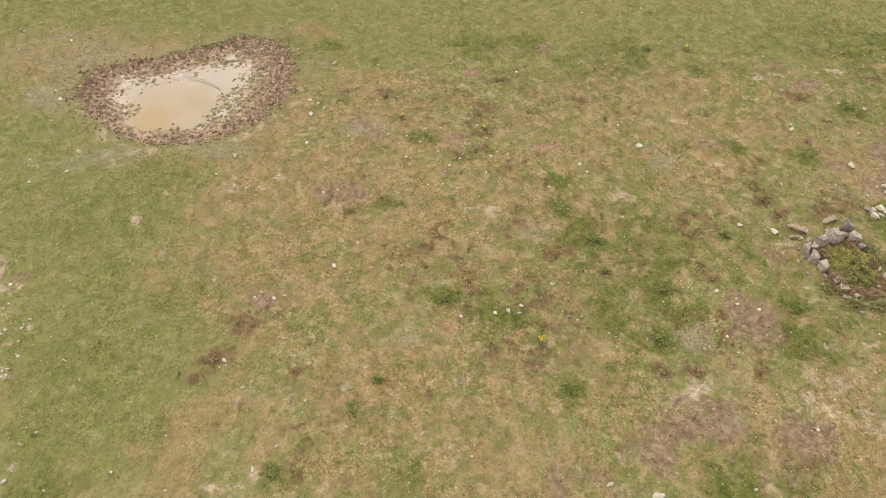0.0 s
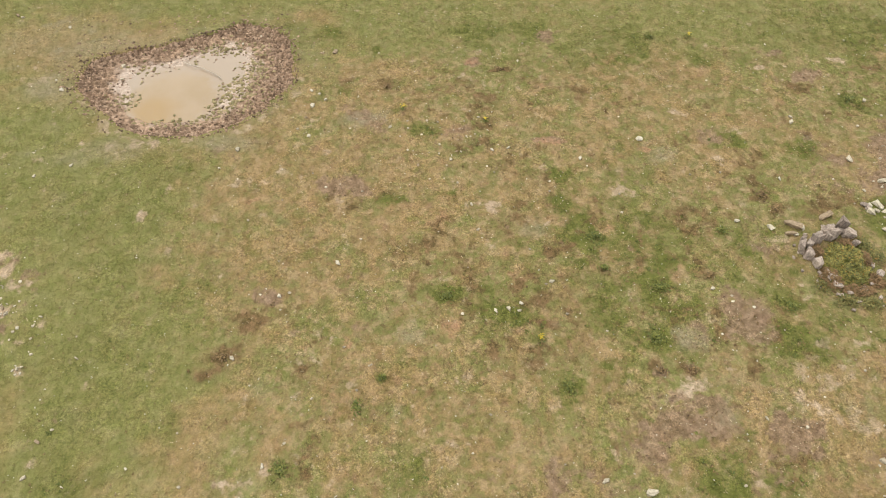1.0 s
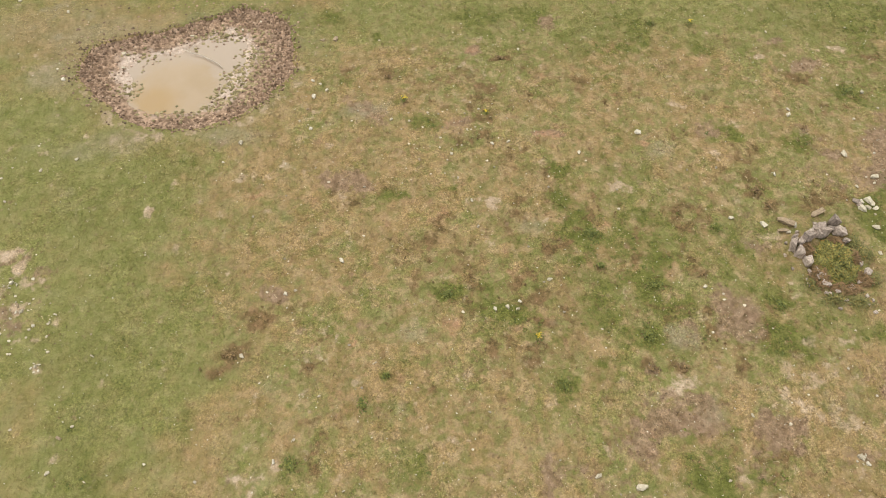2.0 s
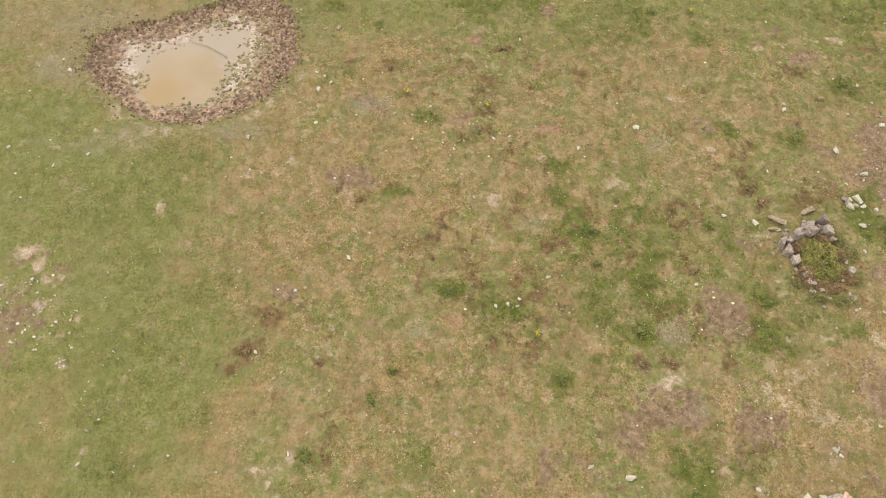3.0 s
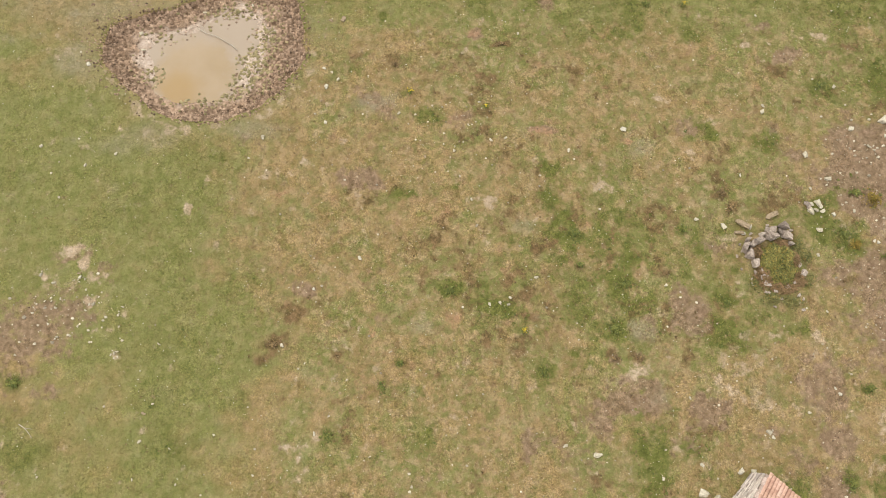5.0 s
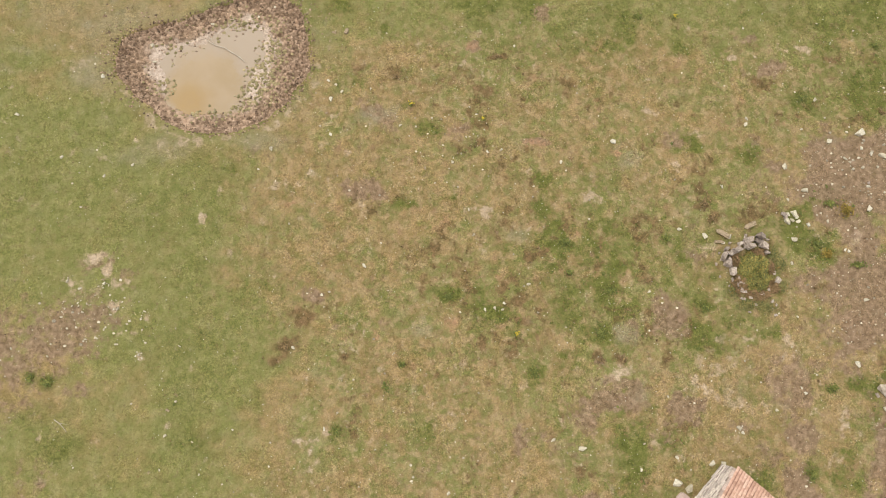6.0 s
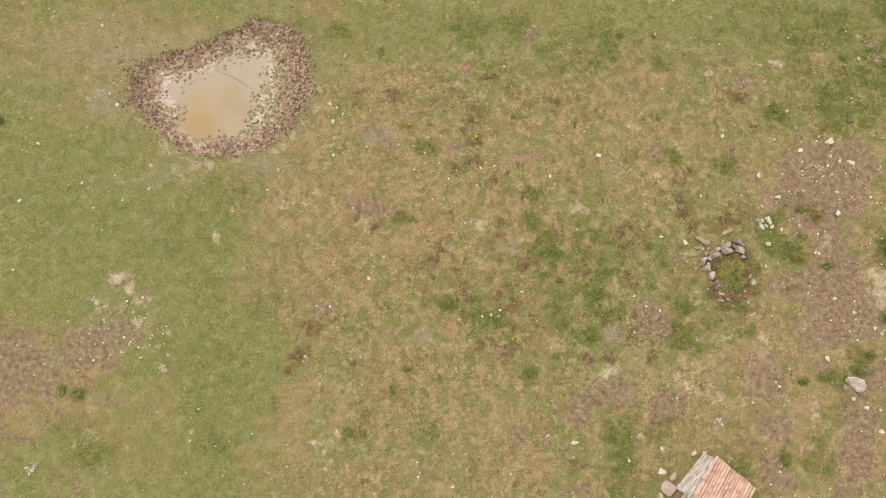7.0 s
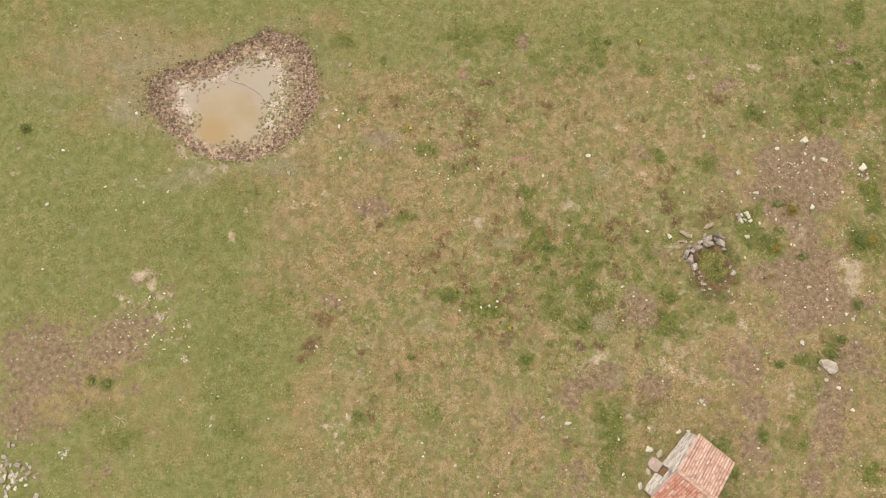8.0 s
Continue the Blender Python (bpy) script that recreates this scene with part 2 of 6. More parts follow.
crumb_mat = plain("soil_crumbs", (0.15, 0.10, 0.062), (0.30, 0.21, 0.14), 4.0, per="island",
                  random_span=[(0, (0.45, 0.42, 0.40)), (0.5, (0.95, 0.92, 0.9)), (1, (1.45, 1.4, 1.35))])
flower_mat = plain("yellow_petals", (0.45, 0.33, 0.02), (0.62, 0.47, 0.05), 9.0, 0.6, 0.2, 0.1)
straw_mat = plain("bleached_straw", (0.34, 0.28, 0.17), (0.58, 0.50, 0.35), 9.0, 0.8, 0.2, 0.1, per="island",
                  random_span=[(0, (0.6, 0.55, 0.5)), (1, (1.15, 1.15, 1.1))])
white_flower_mat = plain("white_petals", (0.6, 0.58, 0.45), (0.8, 0.78, 0.68), 9.0, 0.6, 0.2, 0.1, per="island")

ochre_leaf_mat = plain("ochre_leaves", (0.17, 0.125, 0.03), (0.31, 0.235, 0.06), 2.0, 0.7, 0.2, 0.1, per="island",
                       random_span=[(0, (0.6, 0.65, 0.5)), (1, (1.25, 1.15, 1.0))])
water_mat, an, al, ab = material("muddy_water", 0.06, 0.5)
a_noise = noise_node(an, al, 0.35, 3, 0.5, position(an))
a_sky_tone = ramp(an, al, a_noise, [(0.40, (0.285, 0.205, 0.112)), (0.60, (0.318, 0.234, 0.142))])
# golden round one spot; the paler tone beyond paints in reflected sky
a_far = an.new("ShaderNodeVectorMath")
a_far.operation = "DISTANCE"
al.new(position(an), a_far.inputs[0])
a_far.inputs[1].default_value = (-19.9, 8.0, -0.325)
a_sky_veil = spread(an, al, maths(an, al, "ADD", a_far.outputs["Value"], maths(an, al, "MULTIPLY", a_noise, 1.2)), 1.1, 2.7)
# a pale film over silt towards the shore and over the north-eastern shelf, raised for sky reflection
a_mid = an.new("ShaderNodeVectorMath")
a_mid.operation = "DISTANCE"
al.new(position(an), a_mid.inputs[0])
a_mid.inputs[1].default_value = (-19.0, 8.9, -0.3)
a_film = spread(an, al, maths(an, al, "ADD", a_mid.outputs["Value"], maths(an, al, "MULTIPLY", noise_node(an, al, 0.9, 6, 0.65, position(an)), 3.0)), 3.4, 4.9)
a_body = mixed(an, al, a_sky_veil, (0.290, 0.190, 0.078), a_sky_tone)
al.new(mixed(an, al, a_film, a_body, (0.315, 0.248, 0.180)), ab.inputs["Base Color"])
ab.inputs["IOR"].default_value = 1.33
bump(an, al, ab, noise_node(an, al, 6.0, 3, 0.5, position(an)), 0.03, 0.01)


# ---- mesh helpers ----
def mesh_of(name, verts, faces, mat=None, smooth=False):
    me = bpy.data.meshes.new(name)
    me.from_pydata(verts, [], faces)
    if mat:
        me.materials.append(mat)
    if smooth:
        me.polygons.foreach_set("use_smooth", [True] * len(me.polygons))
    me.update()
    return me


def part(name, bm, mat, parent=None, label=""):
    me = bpy.data.meshes.new(name)
    bmesh.ops.recalc_face_normals(bm, faces=bm.faces)
    bm.to_mesh(me)
    bm.free()
    me.materials.append(mat)
    ob = new(name, me)
    ob.parent = parent
    return tagged(ob, label)


def box(bm, x0, x1, y0, y1, z0, z1, m=None):
    r = bmesh.ops.create_cube(bm, size=1)
    for v in r["verts"]:
        v.co = Vector((x0 + (v.co.x + 0.5) * (x1 - x0), y0 + (v.co.y + 0.5) * (y1 - y0), z0 + (v.co.z + 0.5) * (z1 - z0)))
        if m is not None:
            v.co = m @ v.co
    return r["verts"]


def hull_stone(rng, flat=0.6, points=14, edge=0.0):
    """A broken stone about one metre across, standing on z = 0: a lump with flat split faces."""
    bm = bmesh.new()
    for k in range(points):
        # corners of a skewed block first, then points that break its faces
        if k < 8:
            v = Vector((1 if k & 1 else -1, 1 if k & 2 else -1, 1 if k & 4 else -1)) * rng.uniform(0.62, 1.0)
            v += Vector((rng.uniform(-0.42, 0.42), rng.uniform(-0.42, 0.42), rng.uniform(-0.3, 0.3)))
        else:
            v = Vector((rng.gauss(0, 1), rng.gauss(0, 1), rng.gauss(0, 1))).normalized() * rng.uniform(1.0, 1.25)
        bm.verts.new((v.x * 0.45, v.y * 0.42, v.z * 0.45 * flat))
    r = bmesh.ops.convex_hull(bm, input=bm.verts)
    bmesh.ops.delete(bm, geom=[e for e in r["geom_interior"] if isinstance(e, bmesh.types.BMVert)], context="VERTS")
    if edge:
        bmesh.ops.bevel(bm, geom=list(bm.edges), offset=edge, segments=1, affect="EDGES", clamp_overlap=True)
    low = min(v.co.z for v in bm.verts)
    for v in bm.verts:
        v.co.z -= low
    return bm


def stone_mesh(seed, mat, flat=0.6, points=14, edge=0.0):
    bm = hull_stone(random.Random(seed), flat, points, edge)
    me = bpy.data.meshes.new("stone")
    bmesh.ops.recalc_face_normals(bm, faces=bm.faces)
    bm.to_mesh(me)
    bm.free()
    me.materials.append(mat)
    return me


# ---- smooth random fields for the land ----
FIELD = np.random.RandomState(7).rand(512, 512)


def field(x, y, size, octaves=4, gain=0.55, shift=0):
    """Layered value noise, 0 to 1, with features about size metres across."""
    total, weight, amp = np.zeros_like(x), 0.0, 1.0
    for k in range(octaves):
        u, v = x / size + 31.7 * k + 11.3 * shift + 200, y / size + 17.9 * k + 5.7 * shift + 200
        i, j = np.floor(u).astype(int), np.floor(v).astype(int)
        fu, fv = u - i, v - j
        fu, fv = fu * fu * (3 - 2 * fu), fv * fv * (3 - 2 * fv)
        i, j, i1, j1 = i % 512, j % 512, (i + 1) % 512, (j + 1) % 512
        total += amp * ((FIELD[i, j] * (1 - fu) + FIELD[i1, j] * fu) * (1 - fv) + (FIELD[i, j1] * (1 - fu) + FIELD[i1, j1] * fu) * fv)
        weight += amp
        amp *= gain
        size /= 2.1
    return total / weight


# loose stones on the pasture: x, y, size
STONES_POND = [(-9.3, 12.8, 0.35), (-10.2, 12.7, 0.20), (-10.5, 9.2, 0.23), (-10.0, 8.9, 0.20), (-9.6, 8.4, 0.23), (-10.3, 7.9, 0.31), (-14.2, 4.5, 0.31), (-25.0, 2.8, 0.20), (-23.2, 3.5, 0.20), (-25.6, 9.7, 0.23), (-31.1, 7.1, 0.27), (-34.4, 7.4, 0.31), (-27.9, 4.1, 0.23), (-15.0, 3.1, 0.16), (-10.3, 5.4, 0.20), (-4.1, 3.0, 0.16), (-10.6, 6.9, 0.16), (-11.0, 6.0, 0.16), (-26.9, 15.8, 0.23), (-30.8, 17.2, 0.27), (-32.2, 3.0, 0.31), (-30.4, 17.0, 0.20), (-22.5, 12.0, 0.27), (-18.5, 13.5, 0.27), (-22.3, 10.8, 0.23), (-14.3, 14.7, 0.20), (-15.4, 14.0, 0.16)]
STONES_MEADOW = [(2.0, 11.5, 0.16), (17.2, 6.1, 0.23), (17.1, 5.7, 0.27), (8.3, 4.7, 0.35), (0.0, 4.1, 0.23), (0.9, 4.2, 0.20), (4.8, 3.3, 0.23), (-2.3, 3.4, 0.20), (-1.3, 0.2, 0.20), (21.9, 7.4, 0.27), (15.2, 1.5, 0.20), (19.4, 2.8, 0.35), (12.2, -1.3, 0.23), (17.6, 12.6, 0.16), (0.8, -5.9, 0.20), (0.7, -6.3, 0.20), (0.2, -6.2, 0.23), (-0.4, -6.3, 0.20), (2.4, -4.7, 0.23), (10.0, -5.3, 0.23), (3.5, -14.3, 0.27), (5.3, -14.8, 0.43), (10.7, -11.8, 0.20), (8.8, -16.1, 0.20), (8.9, -18.5, 0.23), (-2.9, -17.3, 0.20), (-10.7, -5.2, 0.20), (-8.0, -3.4, 0.27), (-12.4, -8.5, 0.23), (-5.0, -16.3, 0.16), (-5.7, 6.0, 0.23)]
STONES_RUBBLE = [(22.5, 4.5, 0.27), (24.6, 5.0, 0.55), (25.9, 3.5, 0.47), (24.6, 4.0, 0.23), (25.2, 3.6, 0.23), (23.9, 2.6, 0.16), (23.4, 3.3, 0.20), (25.5, 2.7, 0.20), (24.7, 1.4, 0.20), (24.6, -0.1, 0.39), (20.5, 1.2, 0.35), (19.4, 0.6, 0.20), (19.0, -0.4, 0.31), (19.7, -0.4, 0.39), (19.2, -0.9, 0.35), (19.9, -0.9, 0.27), (19.1, -0.6, 0.35), (19.5, -0.8, 0.27), (19.8, -0.6, 0.27), (19.3, -0.4, 0.23), (20.5, -1.1, 0.27), (19.5, -2.1, 0.39), (21.8, -0.9, 0.23), (28.8, 2.7, 0.55), (29.0, 1.9, 0.31), (28.4, 2.2, 0.23), (28.0, 3.1, 0.23), (24.8, 1.6, 0.20), (27.0, 0.9, 0.23), (20.4, 0.8, 0.16), (27.5, 11.1, 0.27), (13.8, -1.7, 0.35), (15.4, -1.8, 0.23), (14.9, -2.2, 0.27), (27.4, -2.0, 0.16), (22.9, -2.9, 0.23)]
STONES_HUT = [(19.2, -3.6, 0.23), (23.6, -6.0, 0.31), (24.8, -7.0, 0.23), (26.1, -8.1, 0.23), (26.5, -8.5, 0.27), (28.5, -8.1, 0.16), (28.2, -6.7, 0.20), (22.6, -10.0, 0.35), (23.6, -11.9, 0.27), (24.0, -12.7, 0.27), (24.8, -13.3, 0.27), (25.7, -13.5, 0.27), (25.6, -14.9, 0.31), (19.2, -11.7, 0.23), (19.0, -11.4, 0.16), (17.3, -12.7, 0.20), (19.4, -18.7, 0.20), (20.3, -18.9, 0.16), (17.4, -18.9, 0.16), (13.1, -15.8, 0.39), (13.8, -15.8, 0.27), (10.9, -16.9, 0.47), (11.6, -17.2, 0.47), (10.7, -18.4, 0.43), (10.0, -19.3, 0.47), (11.0, -15.4, 0.23), (22.7, -2.8, 0.20), (19.2, -7.0, 0.16), (14.9, -13.7, 0.27), (15.1, -14.0, 0.23)]
STONES_WEST = [(-19.5, -8.3, 0.31), (-20.0, -12.2, 0.31), (-20.1, -13.7, 0.31), (-26.0, -4.6, 0.35), (-26.0, -5.7, 0.23), (-23.8, -5.6, 0.31), (-23.5, -5.9, 0.27), (-24.1, -5.8, 0.23), (-22.0, -8.8, 0.27), (-21.8, -9.0, 0.20), (-21.8, -6.1, 0.31), (-22.7, -6.7, 0.23), (-24.5, -4.3, 0.31), (-26.8, -4.1, 0.31), (-30.0, -8.3, 0.20), (-30.6, -9.0, 0.20), (-31.3, -10.2, 0.20), (-27.7, -8.8, 0.23), (-25.4, -7.8, 0.23), (-24.3, -7.2, 0.23), (-34.0, -8.3, 0.20), (-34.4, -8.4, 0.16), (-13.7, -15.6, 0.20), (-16.0, -13.4, 0.20), (-17.9, -16.0, 0.20), (-10.4, -13.4, 0.31), (-20.3, -15.7, 0.20), (-19.6, -18.5, 0.23), (-25.5, -15.5, 0.20), (-7.3, -14.7, 0.20), (-10.3, -17.0, 0.23), (-18.4, -14.1, 0.23)]
STONES_HEAP = [(-33.9, -13.8, 0.31), (-34.4, -14.3, 0.43), (-34.7, -15.1, 0.35), (-32.3, -17.9, 0.43), (-33.3, -16.0, 0.35), (-32.9, -16.3, 0.39), (-33.7, -16.3, 0.31), (-34.0, -16.7, 0.47), (-33.4, -16.7, 0.35), (-32.8, -15.9, 0.27), (-34.3, -17.2, 0.35), (-34.6, -16.5, 0.39), (-33.8, -17.3, 0.31), (-33.1, -17.1, 0.27), (-32.5, -16.6, 0.23), (-34.8, -15.7, 0.27), (-35.2, -16.7, 0.47), (-35.5, -15.9, 0.35), (-35.1, -17.4, 0.39), (-34.4, -17.8, 0.31), (-30.8, -15.0, 0.23), (-30.4, -15.2, 0.23), (-30.6, -15.4, 0.20), (-30.3, -14.9, 0.16)]
# patches of cover on the pasture: x, y, half length, half width, turn, strength
SOIL_PATCHES_A = [(25.7, -5.8, 2.1, 1.6, -0, 0.7), (23.3, 2.2, 2.5, 1.4, -0, 0.6), (23.7, -14.6, 1.1, 2.5, -10, 0.4), (-31.6, -8.6, 3.1, 2.5, -0, 0.8), (-27.5, -7.6, 2.5, 1.6, -0, 0.75), (-32.9, -6.9, 2.5, 1.3, -0, 0.65), (-25.7, -6.3, 1.9, 1.3, -0, 0.65), (-31.1, -11.0, 2.1, 0.6, -0, 0.5), (-33.5, -12.5, 1.2, 1.2, -0, 0.9), (-31.1, -13.2, 1.6, 0.7, -0, 0.5), (-32.4, -16.0, 0.7, 1.0, -0, 0.5), (-25.5, -10.9, 1.2, 0.5, -0, 0.5), (-27.8, -16.3, 1.2, 1.0, -0, 0.4), (23.0, 2.9, 1.9, 1.6, -0, 0.8), (24.1, 1.5, 2.1, 1.3, -0, 1), (25.2, 3.4, 2.0, 1.2, -0, 0.9)]
SOIL_PATCHES_B = [(22.0, 1.6, 1.6, 1.0, -0, 0.8), (20.2, 1.3, 1.2, 1.3, -0, 0.55), (17.3, 1.4, 1.3, 1.5, -0, 0.45), (19.1, 2.6, 1.2, 0.6, -0, 0.5), (23.6, -2.1, 0.7, 1.2, -30, 0.9), (21.9, -0.7, 0.9, 0.5, -40, 0.8), (24.1, -4.9, 1.9, 1.2, -0, 1), (25.1, -7.0, 2.1, 1.3, -0, 1), (22.4, -5.6, 1.7, 1.2, -0, 0.7), (22.9, -7.7, 1.4, 1.4, -0, 0.8), (20.4, -4.7, 1.6, 0.7, -0, 0.5), (21.9, -9.7, 1.2, 1.0, -0, 0.6), (19.3, -10.4, 1.6, 1.1, -0, 0.7), (19.0, -11.6, 0.8, 1.0, -0, 0.85), (17.6, -11.1, 1.5, 0.9, -0, 0.5), (18.9, -14.3, 1.1, 1.0, -0, 0.85)]
SOIL_PATCHES_C = [(18.2, -16.7, 0.8, 1.4, -0, 0.75), (19.4, -13.2, 2.0, 0.7, -0, 0.5), (16.7, -15.4, 0.7, 0.9, -0, 0.5), (24.0, -15.4, 0.9, 1.6, -0, 0.85), (24.7, -13.4, 0.7, 1.2, -0, 0.6), (22.4, -18.8, 0.7, 1.9, -0, 0.85), (23.3, -17.3, 0.8, 1.2, -0, 0.7), (25.7, -11.9, 0.9, 1.6, -0, 0.5), (26.3, -10.3, 1.6, 0.9, -0, 0.65), (27.6, -11.6, 0.9, 1.9, -0, 0.5), (6.7, -12.1, 1.2, 0.7, 30, 1), (8.0, -11.4, 1.4, 0.8, -0, 0.9), (6.0, -13.1, 0.5, 0.6, -0, 0.95), (7.2, -10.8, 0.7, 0.3, -0, 0.7), (9.8, -14.3, 1.0, 0.8, -0, 0.35), (10.0, -11.1, 0.8, 0.6, -0, 0.4)]
SOIL_PATCHES_D = [(11.7, -12.6, 0.8, 0.8, -0, 0.95), (14.9, -13.8, 0.7, 0.5, -0, 0.75), (14.3, -13.5, 1.2, 0.5, -0, 0.5), (11.5, -6.9, 1.0, 0.6, 25, 0.75), (10.7, -5.8, 1.0, 0.7, -0, 0.5), (8.5, -7.8, 1.2, 0.7, -0, 0.5), (13.5, -2.8, 0.8, 0.4, -0, 0.85), (12.1, 4.7, 0.7, 0.7, -0, 0.65), (17.6, 4.7, 0.3, 0.3, -0, 1), (-7.8, 1.6, 1.1, 0.7, -0, 0.8), (-9.3, 1.7, 0.5, 0.6, -0, 0.5), (-7.0, 6.8, 1.2, 0.5, -30, 0.75), (-5.9, 5.9, 0.8, 0.5, -0, 0.5), (-3.2, 5.7, 0.6, 0.6, -0, 0.45), (3.8, 14.2, 0.6, 0.7, -0, 0.6), (3.1, 4.7, 0.7, 0.2, -0, 0.85)]
SOIL_PATCHES_E = [(-0.7, 11.4, 0.4, 0.3, -0, 0.9), (29.0, 11.0, 0.4, 0.4, -0, 0.9), (28.5, 12.2, 0.3, 0.3, -0, 0.7), (-25.2, -2.8, 1.0, 0.5, 10, 0.9), (-11.4, -5.5, 0.7, 0.6, -0, 0.4), (0.0, -18.4, 1.6, 1.0, -0, 0.4), (4.8, -18.7, 2.1, 1.2, -0, 0.35), (-6.7, -7.4, 0.6, 0.4, -0, 0.4), (1.7, -14.1, 1.2, 0.8, -0, 0.3), (20.0, -8.0, 1.6, 1.2, -0, 0.45), (-23.1, -4.1, 0.6, 0.5, -0, 0.5), (-17.6, 5.6, 1.6, 0.4, 10, 0.4), (-14.7, 4.4, 1.2, 0.6, -0, 0.35)]
SOIL_PATCHES = SOIL_PATCHES_A + SOIL_PATCHES_B + SOIL_PATCHES_C + SOIL_PATCHES_D + SOIL_PATCHES_E
DRY_PATCHES_A = [(18.5, -13.5, 3.7, 2.5, -0, 0.5), (22.5, -11.3, 2.9, 2.5, -0, 0.5), (-6.9, 8.1, 1.7, 1.3, -0, 0.75), (-6.4, 11.0, 2.5, 0.8, -0, 0.5), (-12.2, 3.4, 1.7, 1.0, -0, 0.6), (-13.0, 1.9, 1.4, 1.0, -0, 0.95), (-9.4, 4.1, 0.6, 0.5, -0, 0.85), (-6.3, 2.6, 1.6, 0.9, -0, 0.7), (-5.1, 1.3, 1.4, 0.7, -0, 0.7), (-7.9, 4.0, 1.2, 0.6, -0, 0.5), (-9.7, 2.4, 0.5, 0.7, -0, 0.7), (-5.6, -0.4, 2.0, 0.7, -0, 0.5), (-8.5, -1.5, 1.4, 1.2, -0, 0.5), (-10.6, -2.3, 1.0, 1.0, -0, 0.4), (-9.0, -4.0, 1.6, 1.2, -0, 0.5), (-3.1, -1.0, 1.0, 1.2, -0, 0.6)]
DRY_PATCHES_B = [(0.0, 2.3, 1.4, 1.2, -0, 0.75), (0.4, 1.0, 1.6, 0.7, -0, 0.6), (2.4, 0.5, 0.4, 0.7, -0, 0.7), (2.5, 7.2, 1.6, 0.7, -0, 0.65), (7.0, 10.8, 1.2, 0.6, -0, 0.65), (9.2, 10.5, 1.4, 0.6, -0, 0.65), (8.9, 7.6, 1.6, 0.7, -0, 0.6), (5.9, 7.7, 1.2, 1.0, -0, 0.5), (13.1, 10.5, 1.0, 0.5, -0, 0.65), (13.9, 5.3, 0.8, 0.7, -0, 1), (12.3, 7.2, 1.2, 0.6, -0, 0.5), (10.6, 5.0, 0.5, 0.6, -0, 0.65), (14.7, 5.5, 0.7, 0.7, -0, 0.4), (16.8, 4.5, 1.0, 0.7, -0, 0.55), (16.2, 7.6, 1.6, 1.2, -0, 0.4), (12.4, 3.0, 0.8, 0.6, -0, 0.75)]
DRY_PATCHES_C = [(10.6, 2.2, 1.0, 0.7, -0, 0.5), (9.3, -3.3, 1.0, 0.7, -0, 0.65), (5.9, -4.3, 1.0, 0.6, -0, 0.6), (4.3, -3.4, 0.6, 0.4, -0, 0.5), (13.8, -4.3, 1.2, 0.7, -0, 0.75), (-6.7, -8.2, 1.2, 0.7, -0, 0.6), (-4.9, -9.1, 1.6, 1.0, -0, 0.75), (-3.5, -10.0, 1.6, 1.2, -0, 0.5), (-7.2, -9.2, 1.2, 0.7, -0, 0.45), (-13.3, -11.5, 1.2, 1.2, -0, 0.4), (-6.1, -12.3, 0.7, 0.7, -0, 0.5), (-3.8, -11.4, 1.0, 0.7, -0, 0.65), (-0.4, -12.2, 2.0, 1.0, -0, 0.5), (1.5, -10.3, 1.2, 0.7, -0, 0.5), (3.2, -10.3, 0.6, 0.6, -0, 0.85), (1.0, -16.2, 1.2, 1.2, -0, 0.65)]
DRY_PATCHES_D = [(2.5, -16.6, 1.2, 0.8, -0, 0.5), (15.1, -11.8, 1.6, 1.2, -0, 0.65), (16.6, -13.0, 1.6, 1.0, -0, 0.65), (14.0, -13.9, 1.2, 0.7, -0, 0.7), (19.7, -14.4, 1.4, 1.6, -0, 0.55), (21.2, -12.1, 1.2, 0.7, -0, 0.5), (-9.5, -18.3, 1.6, 0.6, -0, 0.65), (26.1, -15.1, 1.2, 1.2, -0, 0.5), (-32.3, -11.9, 2.0, 0.7, -0, 0.75), (-28.3, -10.8, 1.6, 0.4, -0, 0.75), (-27.5, -9.2, 0.7, 0.6, -0, 0.5), (-30.5, 14.5, 2.0, 0.7, -0, 0.4), (-27.6, -15.9, 1.4, 1.9, -0, 0.6), (-23.0, -15.0, 2.5, 1.6, -0, 0.5), (-25.0, -12.5, 2.5, 1.0, -0, 0.5), (-29.9, -11.3, 3.3, 0.7, -0, 0.6)]
DRY_PATCHES_E = [(-27.0, 14.5, 5.0, 2.2, 0, 0.6), (-29.0, 9.5, 2.5, 1.2, 0, 0.4), (-21.4, -11.5, 1.2, 1.6, -0, 0.5), (-33.6, 14.7, 2.0, 1.0, -0, 0.4), (-10.1, 16.7, 2.0, 0.7, -0, 0.55), (31.4, 14.6, 0.7, 1.0, -0, 0.5), (8.2, 8.9, 1.6, 0.6, -0, 0.4), (-7.4, -10.7, 0.6, 1.5, -15, 1.1), (-7.3, -13.0, 0.4, 0.9, -0, 0.7)]
DRY_PATCHES = DRY_PATCHES_A + DRY_PATCHES_B + DRY_PATCHES_C + DRY_PATCHES_D + DRY_PATCHES_E
